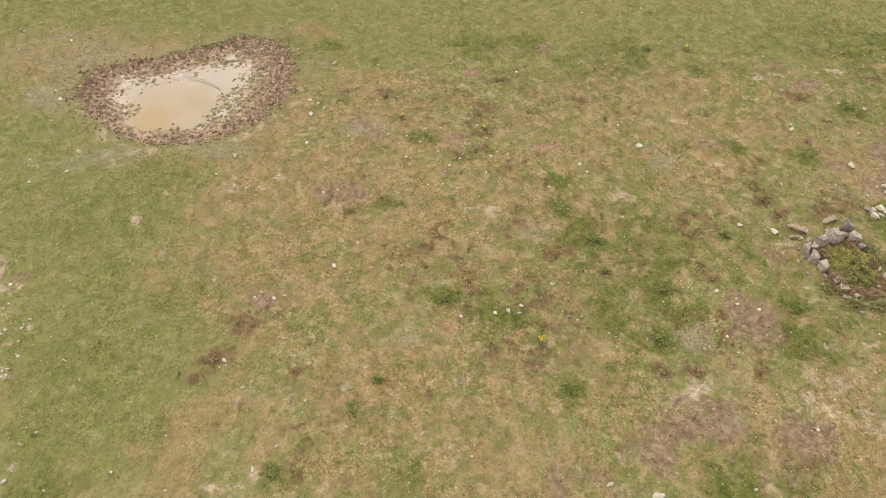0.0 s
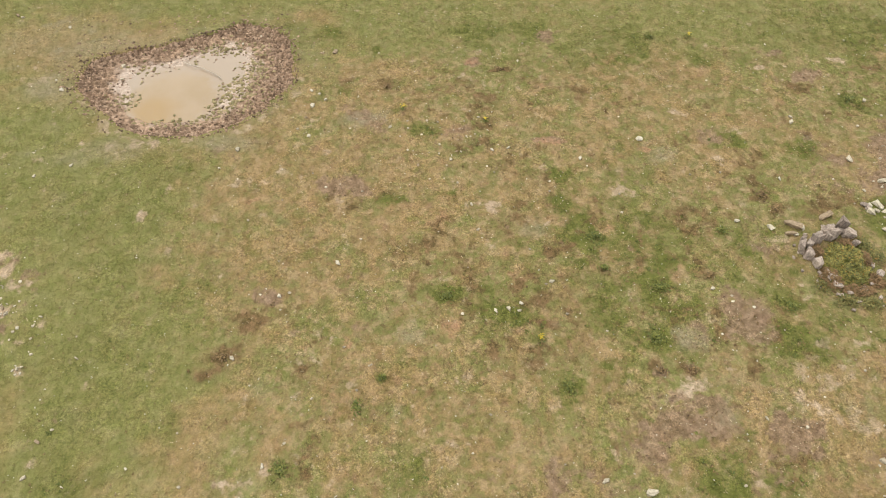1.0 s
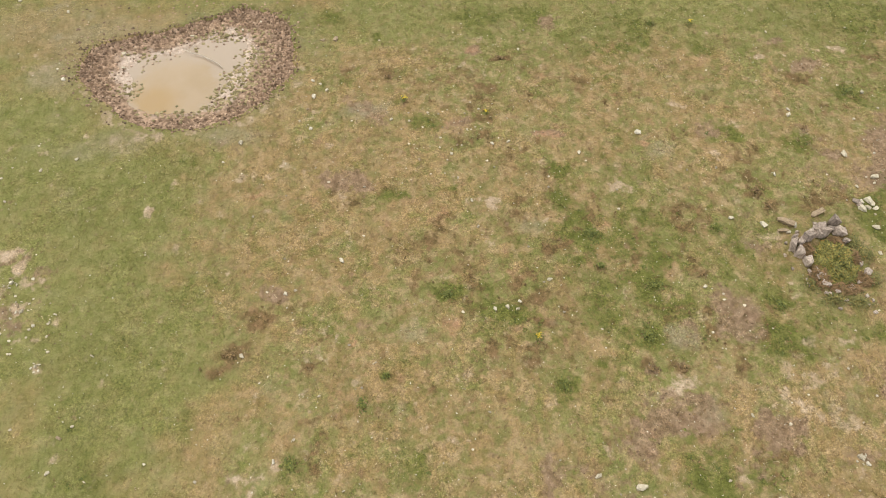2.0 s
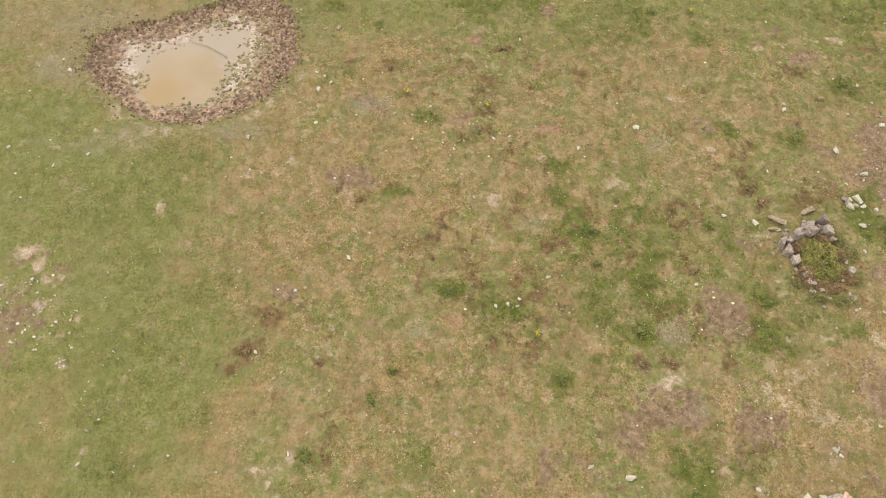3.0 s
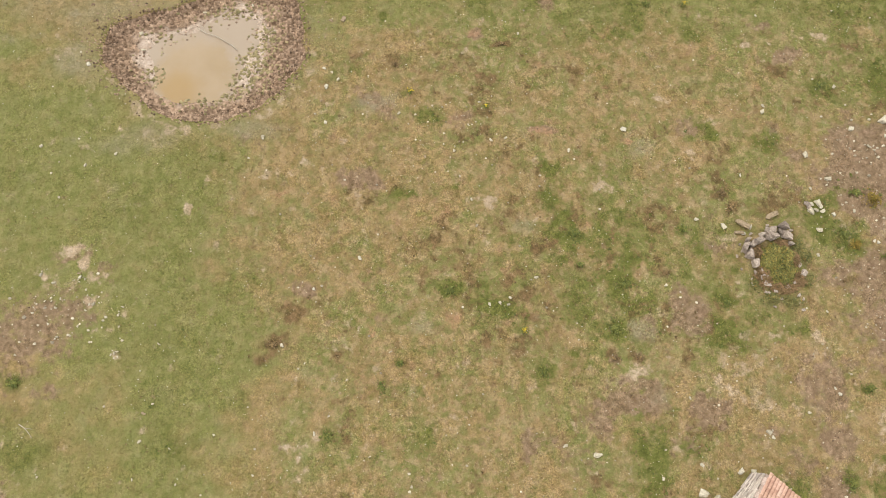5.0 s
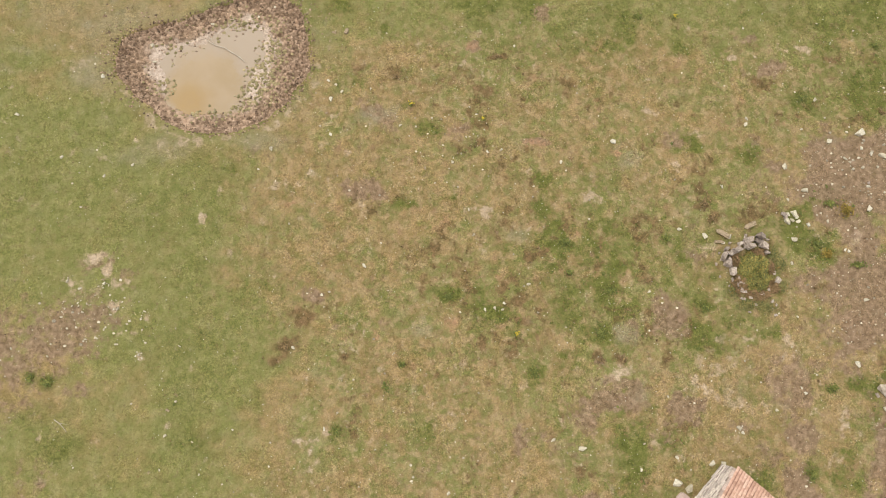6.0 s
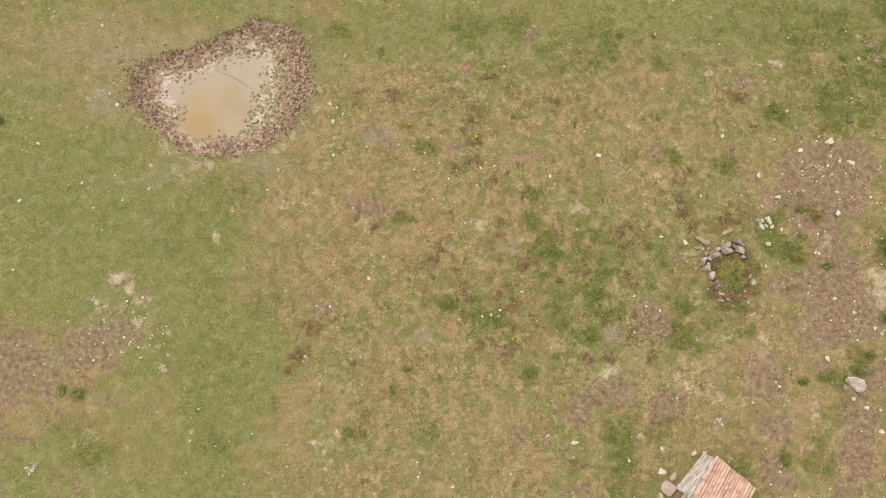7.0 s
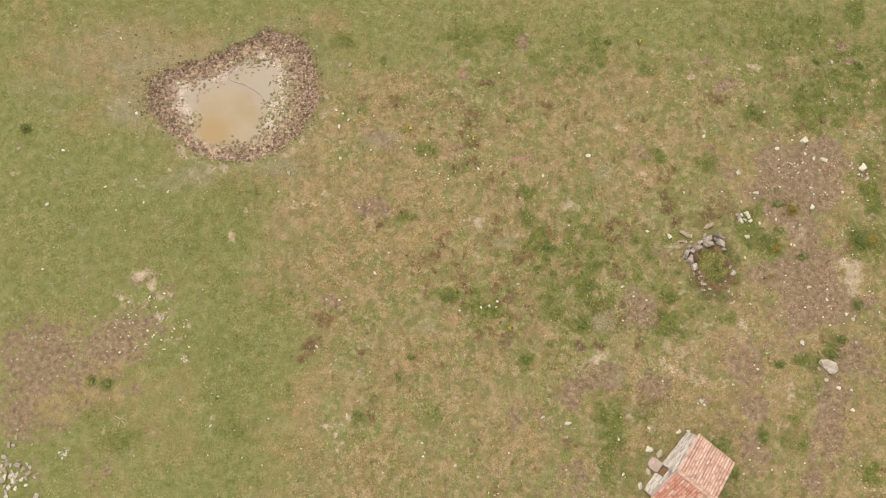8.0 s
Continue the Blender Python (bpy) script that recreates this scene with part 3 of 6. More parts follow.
BROAD_PATCHES_A = [(-32.3, 15.5, 7.0, 3.7, -0, 0.6), (-33.3, 5.7, 2.5, 2.5, -0, 0.3), (17.0, -13.0, 4.9, 3.3, -0, 0.9), (24.1, -8.2, 4.5, 4.9, -0, 0.85), (24.7, -16.2, 2.9, 4.9, -0, 0.8), (24.2, 2.8, 4.5, 2.9, -0, 0.7), (-6.7, 3.1, 5.8, 4.5, -0, 0.5), (-3.5, -10.0, 6.2, 3.1, -0, 0.5), (1.3, 2.7, 4.9, 3.5, -0, 0.6), (10.1, -13.1, 3.3, 2.9, -0, 0.5), (0.9, -16.6, 3.7, 2.5, -0, 0.4), (-30.4, -9.1, 5.8, 3.3, -0, 0.6), (10.1, 6.6, 5.4, 2.9, -0, 0.5), (-10.9, -12.8, 4.1, 4.5, -0, 0.6), (-11.2, -6.4, 2.5, 2.9, -0, 0.5), (-6.3, -17.0, 4.1, 2.5, -0, 0.5)]
BROAD_PATCHES_B = [(-9.8, -2.3, 3.3, 2.9, -0, 0.45)]
BROAD_PATCHES = BROAD_PATCHES_A + BROAD_PATCHES_B
PALE_PATCHES_A = [(-25.2, -2.6, 0.9, 0.4, 10, 1.1), (-24.3, -3.3, 0.4, 0.4, -0, 0.95), (-23.7, -4.3, 0.6, 0.3, -0, 0.7), (-26.7, -4.1, 0.6, 0.3, -0, 0.65), (-21.8, -6.5, 0.4, 0.3, -0, 0.6), (-21.3, -5.9, 0.6, 0.2, -0, 0.6), (-21.8, -9.0, 0.3, 0.3, -0, 0.6), (-19.6, -8.3, 0.3, 0.4, -0, 0.5), (-20.0, -13.3, 0.3, 0.3, -0, 0.5), (-24.7, -4.0, 2.9, 1.9, -0, 0.28), (18.6, -9.9, 2.9, 1.9, -0, 0.4), (16.2, -13.0, 2.9, 1.9, -0, 0.35), (12.2, -16.3, 2.5, 1.6, -0, 0.3), (21.4, -13.7, 2.1, 1.6, -0, 0.35)]
PALE_PATCHES_B = [(-0.4, -11.8, 3.7, 1.6, -0, 0.3), (-26.6, 10.2, 2.9, 1.0, -25, 0.45), (-26.1, 4.5, 2.5, 1.2, -0, 0.3), (-20.6, 4.9, 2.5, 0.7, -0, 0.5), (-10.4, 7.2, 0.5, 2.5, -10, 0.5), (13.5, -2.8, 0.7, 0.4, -0, 0.8), (23.6, -2.0, 0.4, 0.8, -25, 0.7), (16.6, 10.4, 0.4, 0.3, -0, 1), (-0.1, 0.0, 0.4, 0.4, -0, 0.9), (-13.0, 2.1, 1.2, 0.8, -0, 0.45), (13.9, 5.3, 0.7, 0.6, -0, 0.6), (-23.8, -5.7, 0.5, 0.4, -0, 0.8), (29.7, 5.4, 1.0, 0.6, -0, 0.6), (-30.5, -15.1, 0.5, 0.4, -0, 0.7), (27.7, 12.7, 0.5, 0.4, -0, 0.5), (7.8, -11.4, 0.6, 0.3, -0, 0.5)]
PALE_PATCHES_C = [(-9.5, -18.0, 1.2, 0.5, -0, 0.4), (-26.8, -3.9, 0.6, 0.4, -0, 0.6)]
PALE_PATCHES = PALE_PATCHES_A + PALE_PATCHES_B + PALE_PATCHES_C
LUSH_PATCHES_A = [(9.2, -4.1, 4.9, 3.3, -0, 0.45), (28.5, 9.3, 3.5, 2.9, -0, 0.75), (26.0, 6.5, 2.5, 1.4, -0, 0.7), (29.3, 1.3, 1.2, 2.5, -0, 0.65), (25.5, 13.1, 3.7, 2.1, -0, 0.5), (7.6, 12.1, 4.9, 2.1, -0, 0.45), (-19.0, -9.6, 2.5, 6.6, -0, 0.4), (-19.8, -0.1, 4.9, 2.5, -0, 0.4), (3.7, -0.2, 0.7, 0.5, -0, 0.8), (4.2, -1.0, 1.0, 0.5, -30, 0.9), (4.8, -2.1, 0.8, 0.7, -0, 1), (3.7, -2.2, 0.9, 0.5, -0, 0.85), (7.5, -5.0, 0.7, 0.5, -0, 1), (7.0, -5.7, 0.7, 0.5, -0, 0.85), (6.6, -7.9, 0.7, 0.7, -0, 0.85), (9.0, -6.4, 0.5, 0.7, -0, 0.75)]
LUSH_PATCHES_B = [(5.1, -4.0, 0.6, 0.5, -0, 0.85), (-2.9, -5.4, 0.5, 0.5, -0, 0.85), (-0.5, -6.3, 1.0, 0.5, -0, 0.75), (4.5, -9.2, 0.4, 0.2, -0, 1), (2.6, -10.1, 0.4, 0.7, -0, 0.75), (11.3, -1.9, 0.4, 0.5, -0, 0.65), (13.4, -6.4, 0.5, 0.4, -0, 0.85), (3.4, 2.1, 0.7, 0.4, -0, 0.7), (13.0, -8.2, 1.5, 0.9, -0, 0.65), (20.7, -2.2, 1.6, 0.7, -0, 0.75), (21.6, -3.0, 0.7, 0.6, -0, 0.85), (20.5, -0.2, 0.7, 0.5, -0, 0.75), (22.2, 0.3, 1.2, 0.7, -0, 0.75), (23.0, -0.4, 0.4, 0.5, -0, 1), (23.9, -3.6, 0.9, 0.3, -0, 0.85), (27.9, -2.9, 0.8, 0.9, -0, 0.95)]
LUSH_PATCHES_C = [(26.9, -7.5, 0.5, 0.4, -0, 0.95), (22.9, -11.3, 0.9, 0.6, -0, 0.85), (25.0, -10.6, 0.7, 0.8, -0, 1), (23.8, -13.8, 0.9, 0.7, -0, 0.65), (19.0, -16.5, 0.3, 0.5, -0, 1), (20.8, -11.4, 0.5, 0.3, -0, 0.85), (21.7, -17.2, 0.9, 1.6, -0, 0.45), (16.7, -18.9, 0.4, 0.6, -0, 0.85), (15.7, -17.3, 1.2, 0.7, -0, 0.55), (26.1, -19.4, 0.7, 0.7, -0, 0.65), (20.9, 7.4, 0.7, 0.5, -0, 0.75), (24.8, 7.6, 1.4, 0.7, -0, 0.65), (28.3, 7.5, 1.6, 0.9, -0, 0.75), (29.7, 14.9, 0.6, 0.9, -0, 0.85), (24.3, 10.4, 1.6, 1.2, -0, 0.5), (-28.7, -10.1, 0.4, 0.5, -0, 0.95)]
LUSH_PATCHES_D = [(-27.5, -10.4, 0.6, 0.5, -0, 0.95), (-27.9, -12.4, 1.2, 0.9, -0, 0.55), (-26.2, -14.4, 1.6, 0.8, -0, 0.85), (-34.0, 8.9, 0.4, 0.3, -0, 1), (8.3, -15.4, 1.2, 2.3, -0, 0.65), (8.4, -18.1, 1.6, 1.6, -0, 0.5), (-9.7, 14.6, 0.9, 0.6, -0, 0.55), (-12.7, 15.4, 0.4, 0.7, -0, 0.65), (-11.7, 12.2, 0.4, 1.5, -0, 0.55), (-0.5, 14.8, 2.5, 1.2, -0, 0.45), (-9.8, -13.5, 0.4, 0.5, -0, 0.65), (-6.6, -11.1, 0.3, 0.6, -0, 0.65), (-4.7, 0.7, 1.6, 0.4, -0, 0.55), (-17.6, 3.2, 2.0, 1.6, -0, 0.45), (-18.2, -14.0, 1.2, 1.6, -0, 0.5), (19.5, 13.8, 2.3, 1.2, -0, 0.4)]
LUSH_PATCHES_E = [(5.9, -3.5, 3.5, 3.9, -0, 0.6), (0.4, -6.3, 2.5, 1.2, -0, 0.45), (27.5, -1.2, 2.1, 1.6, -0, 0.4), (-31.5, 3.0, 3.7, 2.0, -0, 0.35), (-34.1, -5.6, 1.2, 0.7, -0, 0.7), (-17.7, -6.0, 2.9, 4.5, -0, 0.35), (22.3, 15.1, 2.5, 1.2, -0, 0.4)]
LUSH_PATCHES = LUSH_PATCHES_A + LUSH_PATCHES_B + LUSH_PATCHES_C + LUSH_PATCHES_D + LUSH_PATCHES_E
SCRUB_PATCHES_A = [(0.1, -3.2, 3.7, 2.5, -0, 0.35), (4.1, -6.3, 3.7, 2.5, -0, 0.3), (8.6, -1.5, 2.5, 1.6, -0, 0.45), (11.0, -7.5, 2.5, 1.6, -0, 0.4), (-1.0, 7.2, 2.5, 1.6, -0, 0.45), (22.3, -6.4, 2.5, 2.1, -0, 0.3), (-11.8, -6.5, 0.6, 0.6, -0, 0.95), (-12.9, -8.4, 0.8, 0.5, -0, 0.95), (-13.5, -9.1, 0.5, 0.3, -0, 0.95), (-11.2, -5.8, 0.6, 0.5, -0, 0.95), (-0.5, 8.5, 1.2, 0.7, -0, 0.6), (0.3, 7.1, 0.7, 0.6, -0, 0.6), (-1.4, 6.3, 0.7, 0.7, -0, 0.6), (-6.0, 9.4, 0.6, 0.4, -0, 0.75), (-6.9, -1.2, 0.8, 0.6, -0, 0.5), (1.0, -2.0, 0.8, 0.6, -0, 0.5)]
SCRUB_PATCHES_B = [(0.7, 10.7, 0.5, 0.2, -0, 1), (13.8, 0.3, 0.7, 0.9, -0, 0.75), (14.1, -0.5, 0.6, 0.6, -0, 0.7), (10.0, -4.6, 0.4, 0.3, -0, 0.85), (17.7, 8.9, 0.7, 0.7, -0, 0.5), (6.7, -9.5, 0.5, 0.4, -0, 0.85), (8.1, -9.5, 0.4, 0.3, -0, 0.95), (24.2, 5.9, 1.2, 0.5, -0, 0.55), (26.2, 6.5, 0.3, 0.3, -0, 0.95), (-0.7, 4.5, 1.0, 0.6, -0, 0.6), (1.4, 4.0, 0.8, 0.5, -0, 0.6), (0.1, 2.7, 0.8, 0.4, -0, 0.5), (1.4, -8.6, 0.7, 0.6, -0, 0.65), (-8.9, 0.6, 0.9, 0.5, -0, 0.55), (-3.2, -3.9, 0.5, 0.5, -0, 0.65), (-4.0, -2.6, 1.2, 0.6, -0, 0.5)]
SCRUB_PATCHES_C = [(-11.5, -11.2, 0.6, 0.6, -0, 0.55), (-9.2, -9.1, 0.6, 0.5, -0, 0.55), (-8.5, -12.4, 0.4, 0.2, -0, 0.85), (3.5, 9.4, 1.2, 0.8, -0, 0.5), (5.5, 8.2, 0.8, 0.7, -0, 0.5), (17.5, -0.3, 1.2, 1.2, -0, 0.5)]
SCRUB_PATCHES_D = [(-11.9, -6.5, 0.6, 0.6, 0, 0.6), (-13.4, -9.0, 0.6, 0.3, 0, 0.9), (-11.8, -11.3, 0.5, 0.4, 0, 0.6), (-6.2, 10.1, 0.7, 0.8, 0, 0.5)]
SCRUB_PATCHES = SCRUB_PATCHES_A + SCRUB_PATCHES_B + SCRUB_PATCHES_C + SCRUB_PATCHES_D

RUST_A = [(-0.9, 11.5, 0.4, 0.3, 0, 1.0), (3.2, 4.6, 0.7, 0.3, 0, 1.0), (-2.2, 5.7, 0.8, 0.5, 0, 0.6), (3.2, 9.2, 0.3, 0.2, 0, 0.9), (-2.8, -0.5, 0.6, 0.4, 0, 0.55), (0.6, -4.3, 0.4, 0.3, 0, 0.9), (-2.6, -7.1, 0.5, 0.4, 0, 0.9), (5.8, -1.6, 0.3, 0.2, 0, 0.9), (1.6, -6.6, 0.7, 0.4, 0, 0.6), (-10.0, -7.3, 0.8, 0.5, 0, 0.5), (-7.2, -7.9, 0.3, 0.3, 0, 0.9), (-2.5, -7.1, 0.4, 0.5, 0, 0.9), (-7.7, -10.7, 0.7, 0.6, 0, 0.7), (-10.0, -7.6, 0.6, 0.8, 0, 0.4), (-12.8, 0.8, 0.5, 0.2, 0, 0.9), (-24.5, -0.4, 0.4, 0.8, 0, 0.5)]
RUST_B = [(-21.9, 1.2, 0.4, 0.4, 0, 0.5), (8.0, -9.5, 0.5, 0.4, 0, 0.5), (16.1, 5.4, 0.3, 0.3, 0, 0.9), (8.4, 3.8, 0.4, 0.3, 0, 0.9), (3.3, 9.2, 0.3, 0.3, 0, 0.9), (18.2, 7.3, 1.1, 0.5, 0, 0.45), (-1.2, 8.6, 1.1, 0.5, 0, 0.45), (6.8, -12.6, 0.9, 0.5, 0, 0.4)]
RUST = RUST_A + RUST_B
HAZE_A = [(1.9, -1.6, 0.7, 0.5, 0, 0.9), (8.5, -8.0, 0.8, 0.6, 0, 0.9), (-4.4, -7.5, 0.6, 0.4, 0, 0.6), (9.2, 3.5, 0.7, 0.7, 0, 0.9), (9.0, -11.7, 0.6, 0.5, 0, 0.8), (14.7, -11.6, 0.8, 0.8, 0, 0.6), (-7.3, 6.8, 1.1, 0.5, 0, 0.7), (-4.6, -11.2, 0.6, 0.4, 0, 0.5), (12.0, -11.0, 0.8, 0.6, 0, 0.5), (17.1, -12.8, 0.7, 0.6, 0, 0.4), (-11.0, -9.8, 0.8, 0.5, 0, 0.5), (-24.0, 1.3, 0.7, 1.5, 0, 0.4), (-19.8, 2.9, 1.1, 0.7, 0, 0.4), (20.0, 3.1, 0.9, 0.4, 0, 0.5)]
HAZE_B = [(-27.0, 14.5, 5.0, 2.2, 0, 0.7), (-26.8, 9.8, 1.5, 1.2, 0, 0.8), (-22.5, 4.3, 2.2, 0.8, 0, 0.8), (-14.5, 5.0, 1.6, 0.6, 0, 0.7), (-33.0, 12.0, 3.0, 2.0, 0, 0.5)]
HAZE = HAZE_A + HAZE_B
SPOT_A = [(0.1, 0.0, 0.5, 0.4, 0, 0.95), (-10.4, -13.5, 0.2, 0.3, 0, 0.85), (-4.5, -14.9, 0.3, 0.2, 0, 0.8), (16.6, 10.4, 0.4, 0.3, 0, 1.1), (-9.2, 4.2, 0.4, 0.4, 0, 0.8), (2.4, -4.7, 0.2, 0.3, 0, 0.8), (-1.0, -6.7, 0.3, 0.2, 0, 0.8), (-0.4, -6.8, 0.2, 0.3, 0, 0.8), (2.3, 0.8, 0.5, 0.8, 0, 0.55), (9.5, 10.7, 0.9, 0.4, 0, 0.55), (12.4, 2.9, 0.7, 0.5, 0, 0.65), (17.4, 4.5, 0.9, 0.7, 0, 0.5), (7.3, -10.9, 0.7, 0.5, 0, 0.65), (14.3, -8.8, 0.4, 0.7, 0, 0.55), (10.2, -11.6, 0.5, 0.6, 0, 0.55), (-7.6, -13.0, 0.4, 0.3, 0, 0.7)]
SPOT_B = [(-18.3, -0.1, 0.3, 0.4, 0, 0.9), (6.9, 0.9, 0.7, 0.4, 0, 0.4), (-3.8, -8.7, 0.9, 0.9, 0, 0.35), (-3.2, -11.8, 0.9, 0.7, 0, 0.35)]
SPOT_C = [(27.0, -5.5, 0.95, 1.4, -15, 1.35), (26.1, -4.7, 0.8, 0.5, 0, 0.8), (13.8, -2.8, 0.9, 0.5, 0, 0.8), (12.5, 2.8, 0.6, 0.5, 0, 0.7)]
SPOT_D = [(14.5, -9.7, 1.6, 1.0, 0, 0.7), (12.9, -11.2, 1.2, 0.8, 0, 0.6), (14.4, -12.2, 1.2, 0.8, 0, 0.7), (7.8, -10.3, 0.8, 0.6, 0, 0.6), (11.2, -10.7, 0.8, 0.6, 0, 0.5)]
SPOT = SPOT_D + SPOT_A + SPOT_B + SPOT_C
BARE_A = [(8.1, -11.9, 1.1, 0.9, 0, 1.05), (12.2, -12.3, 0.7, 0.6, 0, 1.2), (11.9, -7.7, 0.8, 0.4, 20, 0.5), (8.1, -9.4, 0.5, 0.4, 0, 0.7), (18.4, -14.8, 0.5, 0.6, 0, 0.95), (-7.4, 1.6, 0.8, 0.6, 0, 0.95), (-9.1, 1.5, 0.4, 0.4, 0, 0.7), (-1.8, 5.7, 0.9, 0.5, 0, 0.7), (17.7, 11.7, 0.6, 0.4, 0, 0.7), (19.3, 9.7, 0.8, 0.6, 0, 0.6), (20.0, -10.2, 1.5, 1.1, 0, 0.6), (19.2, -13.7, 1.1, 1.3, 0, 0.6)]
BARE_B = [(23.4, -16.8, 1.1, 1.3, 0, 0.75), (16.2, -10.8, 1.1, 0.9, 0, 0.5), (6.7, -9.6, 0.4, 0.3, 0, 0.7), (14.0, -13.8, 1.1, 0.5, 0, 0.5)]
BARE_C = [(23.1, 2.3, 1.5, 1.0, 0, 0.9), (23.9, 0.9, 0.8, 0.8, 0, 0.9), (20.3, 1.1, 1.5, 1.0, 0, 0.5), (23.9, -5.3, 1.8, 1.0, 0, 1.0), (25.5, -7.2, 1.5, 0.8, 0, 0.7), (22.2, -4.7, 1.0, 0.8, 0, 0.6), (23.7, -1.4, 1.0, 0.6, 0, 0.7), (24.3, -2.8, 0.6, 0.8, 0, 0.6)]
BARE = BARE_A + BARE_B + BARE_C
FRESH_A = [(4.5, -2.2, 0.9, 1.3, 0, 0.85), (3.2, 0.4, 0.5, 0.5, 0, 0.7), (4.0, -0.7, 0.4, 0.4, 0, 0.85), (7.1, -5.0, 0.8, 0.8, 0, 0.8), (-2.6, -5.4, 0.4, 0.5, 0, 0.95), (0.2, -6.5, 0.6, 0.4, 0, 0.95), (4.8, -3.5, 0.8, 0.8, 0, 0.7), (-0.8, -4.1, 0.9, 1.0, 0, 0.4), (4.8, -6.4, 1.1, 1.2, 0, 0.5), (8.0, -6.8, 0.6, 0.6, 0, 0.7), (-5.7, -9.7, 0.3, 0.2, 0, 0.95), (-6.7, -11.2, 0.5, 0.6, 0, 0.6), (2.5, -10.2, 0.6, 0.7, 0, 0.85), (-2.2, -11.8, 0.5, 0.6, 0, 0.6), (-4.3, -13.5, 0.6, 0.8, 0, 0.45), (-9.6, -13.8, 0.5, 0.8, 0, 0.5)]
FRESH_B = [(-14.6, -11.5, 0.4, 0.4, 0, 0.5), (6.9, -7.6, 0.8, 0.6, 0, 0.85), (7.9, -14.5, 0.6, 1.3, 0, 0.7), (12.9, -7.9, 0.9, 1.0, 0, 0.85), (15.3, -7.2, 0.6, 0.4, 0, 0.95), (17.2, -7.8, 0.8, 0.6, 0, 0.6), (19.0, -16.4, 0.4, 0.5, 0, 1.0), (22.6, -11.3, 0.6, 0.5, 0, 0.85), (24.9, -10.1, 0.6, 0.8, 0, 0.75), (23.2, -13.8, 0.8, 0.8, 0, 0.75), (16.3, -17.2, 0.9, 1.0, 0, 0.75), (10.5, -14.7, 0.9, 0.8, 0, 0.55), (9.8, -12.6, 0.5, 0.4, 0, 0.65), (6.6, -16.4, 1.1, 1.0, 0, 0.5), (21.6, -17.3, 0.8, 1.2, 0, 0.5), (-6.7, 13.1, 0.4, 0.4, 0, 0.75)]
FRESH_C = [(-3.6, 5.7, 0.6, 0.5, 0, 0.75), (-8.6, 9.2, 0.8, 0.8, 0, 0.45), (-12.4, 14.9, 0.5, 1.2, 0, 0.55), (-0.6, 13.4, 1.5, 0.8, 0, 0.5), (2.7, 15.1, 1.1, 0.7, 0, 0.5), (3.2, 14.5, 1.1, 1.2, 0, 0.5), (13.3, 11.8, 1.1, 1.0, 0, 0.5), (20.8, 7.3, 0.8, 0.6, 0, 0.85), (12.9, 4.5, 0.9, 0.7, 0, 0.75), (17.3, 3.7, 0.9, 0.6, 0, 0.75), (7.2, 4.5, 0.6, 0.8, 0, 0.55), (-29.2, 1.2, 0.9, 1.0, 0, 0.6), (-18.0, 2.8, 1.1, 1.2, 0, 0.5), (-18.8, -2.9, 0.8, 0.6, 0, 0.5), (-15.2, -4.9, 1.5, 1.7, 0, 0.4)]
FRESH_D = [(21.6, 1.0, 1.0, 0.6, 0, 0.9), (22.8, -0.1, 0.6, 0.6, 0, 0.8), (20.0, -1.8, 1.0, 1.0, 0, 0.7), (21.2, -2.9, 0.5, 0.6, 0, 0.7), (28.3, -3.0, 1.3, 1.0, 0, 0.9), (13.2, -6.1, 1.0, 0.8, 0, 0.5), (15.1, -7.2, 0.9, 0.5, 0, 0.9), (26.7, -7.5, 0.5, 0.4, 0, 0.9)]
FRESH = FRESH_D + FRESH_A + FRESH_B + FRESH_C
TAN_GRASS_A = [(-13.1, 2.1, 1.1, 1.1, 0, 0.8), (-6.2, 8.5, 1.1, 0.7, 0, 0.6), (-8.6, 11.4, 1.1, 0.7, 0, 0.5), (0.3, 1.6, 1.1, 0.7, 0, 0.6), (-5.1, 1.9, 0.9, 1.1, 0, 0.6), (-9.7, -0.2, 1.1, 1.7, 0, 0.5), (-5.6, -2.5, 1.1, 1.5, 0, 0.35), (-4.3, -8.8, 1.1, 0.9, 0, 0.7), (-2.3, -13.2, 1.1, 1.1, 0, 0.5), (-13.6, -11.4, 0.9, 0.9, 0, 0.5), (1.9, -16.3, 1.3, 1.1, 0, 0.7), (7.2, 10.4, 1.3, 0.9, 0, 0.6), (6.0, 6.3, 1.1, 0.9, 0, 0.6), (10.7, 6.9, 1.5, 0.9, 0, 0.5), (2.4, 7.7, 1.1, 0.9, 0, 0.5), (13.9, 5.3, 0.8, 0.7, 0, 0.8)]
TAN_GRASS_B = [(17.5, -11.5, 1.3, 1.1, 0, 0.6), (16.0, -13.3, 1.1, 0.6, 0, 0.6), (21.8, -11.1, 0.9, 0.7, 0, 0.5), (20.3, -15.4, 1.1, 1.1, 0, 0.5), (6.6, -4.3, 1.1, 0.7, 0, 0.4)]
TAN_GRASS = TAN_GRASS_A + TAN_GRASS_B


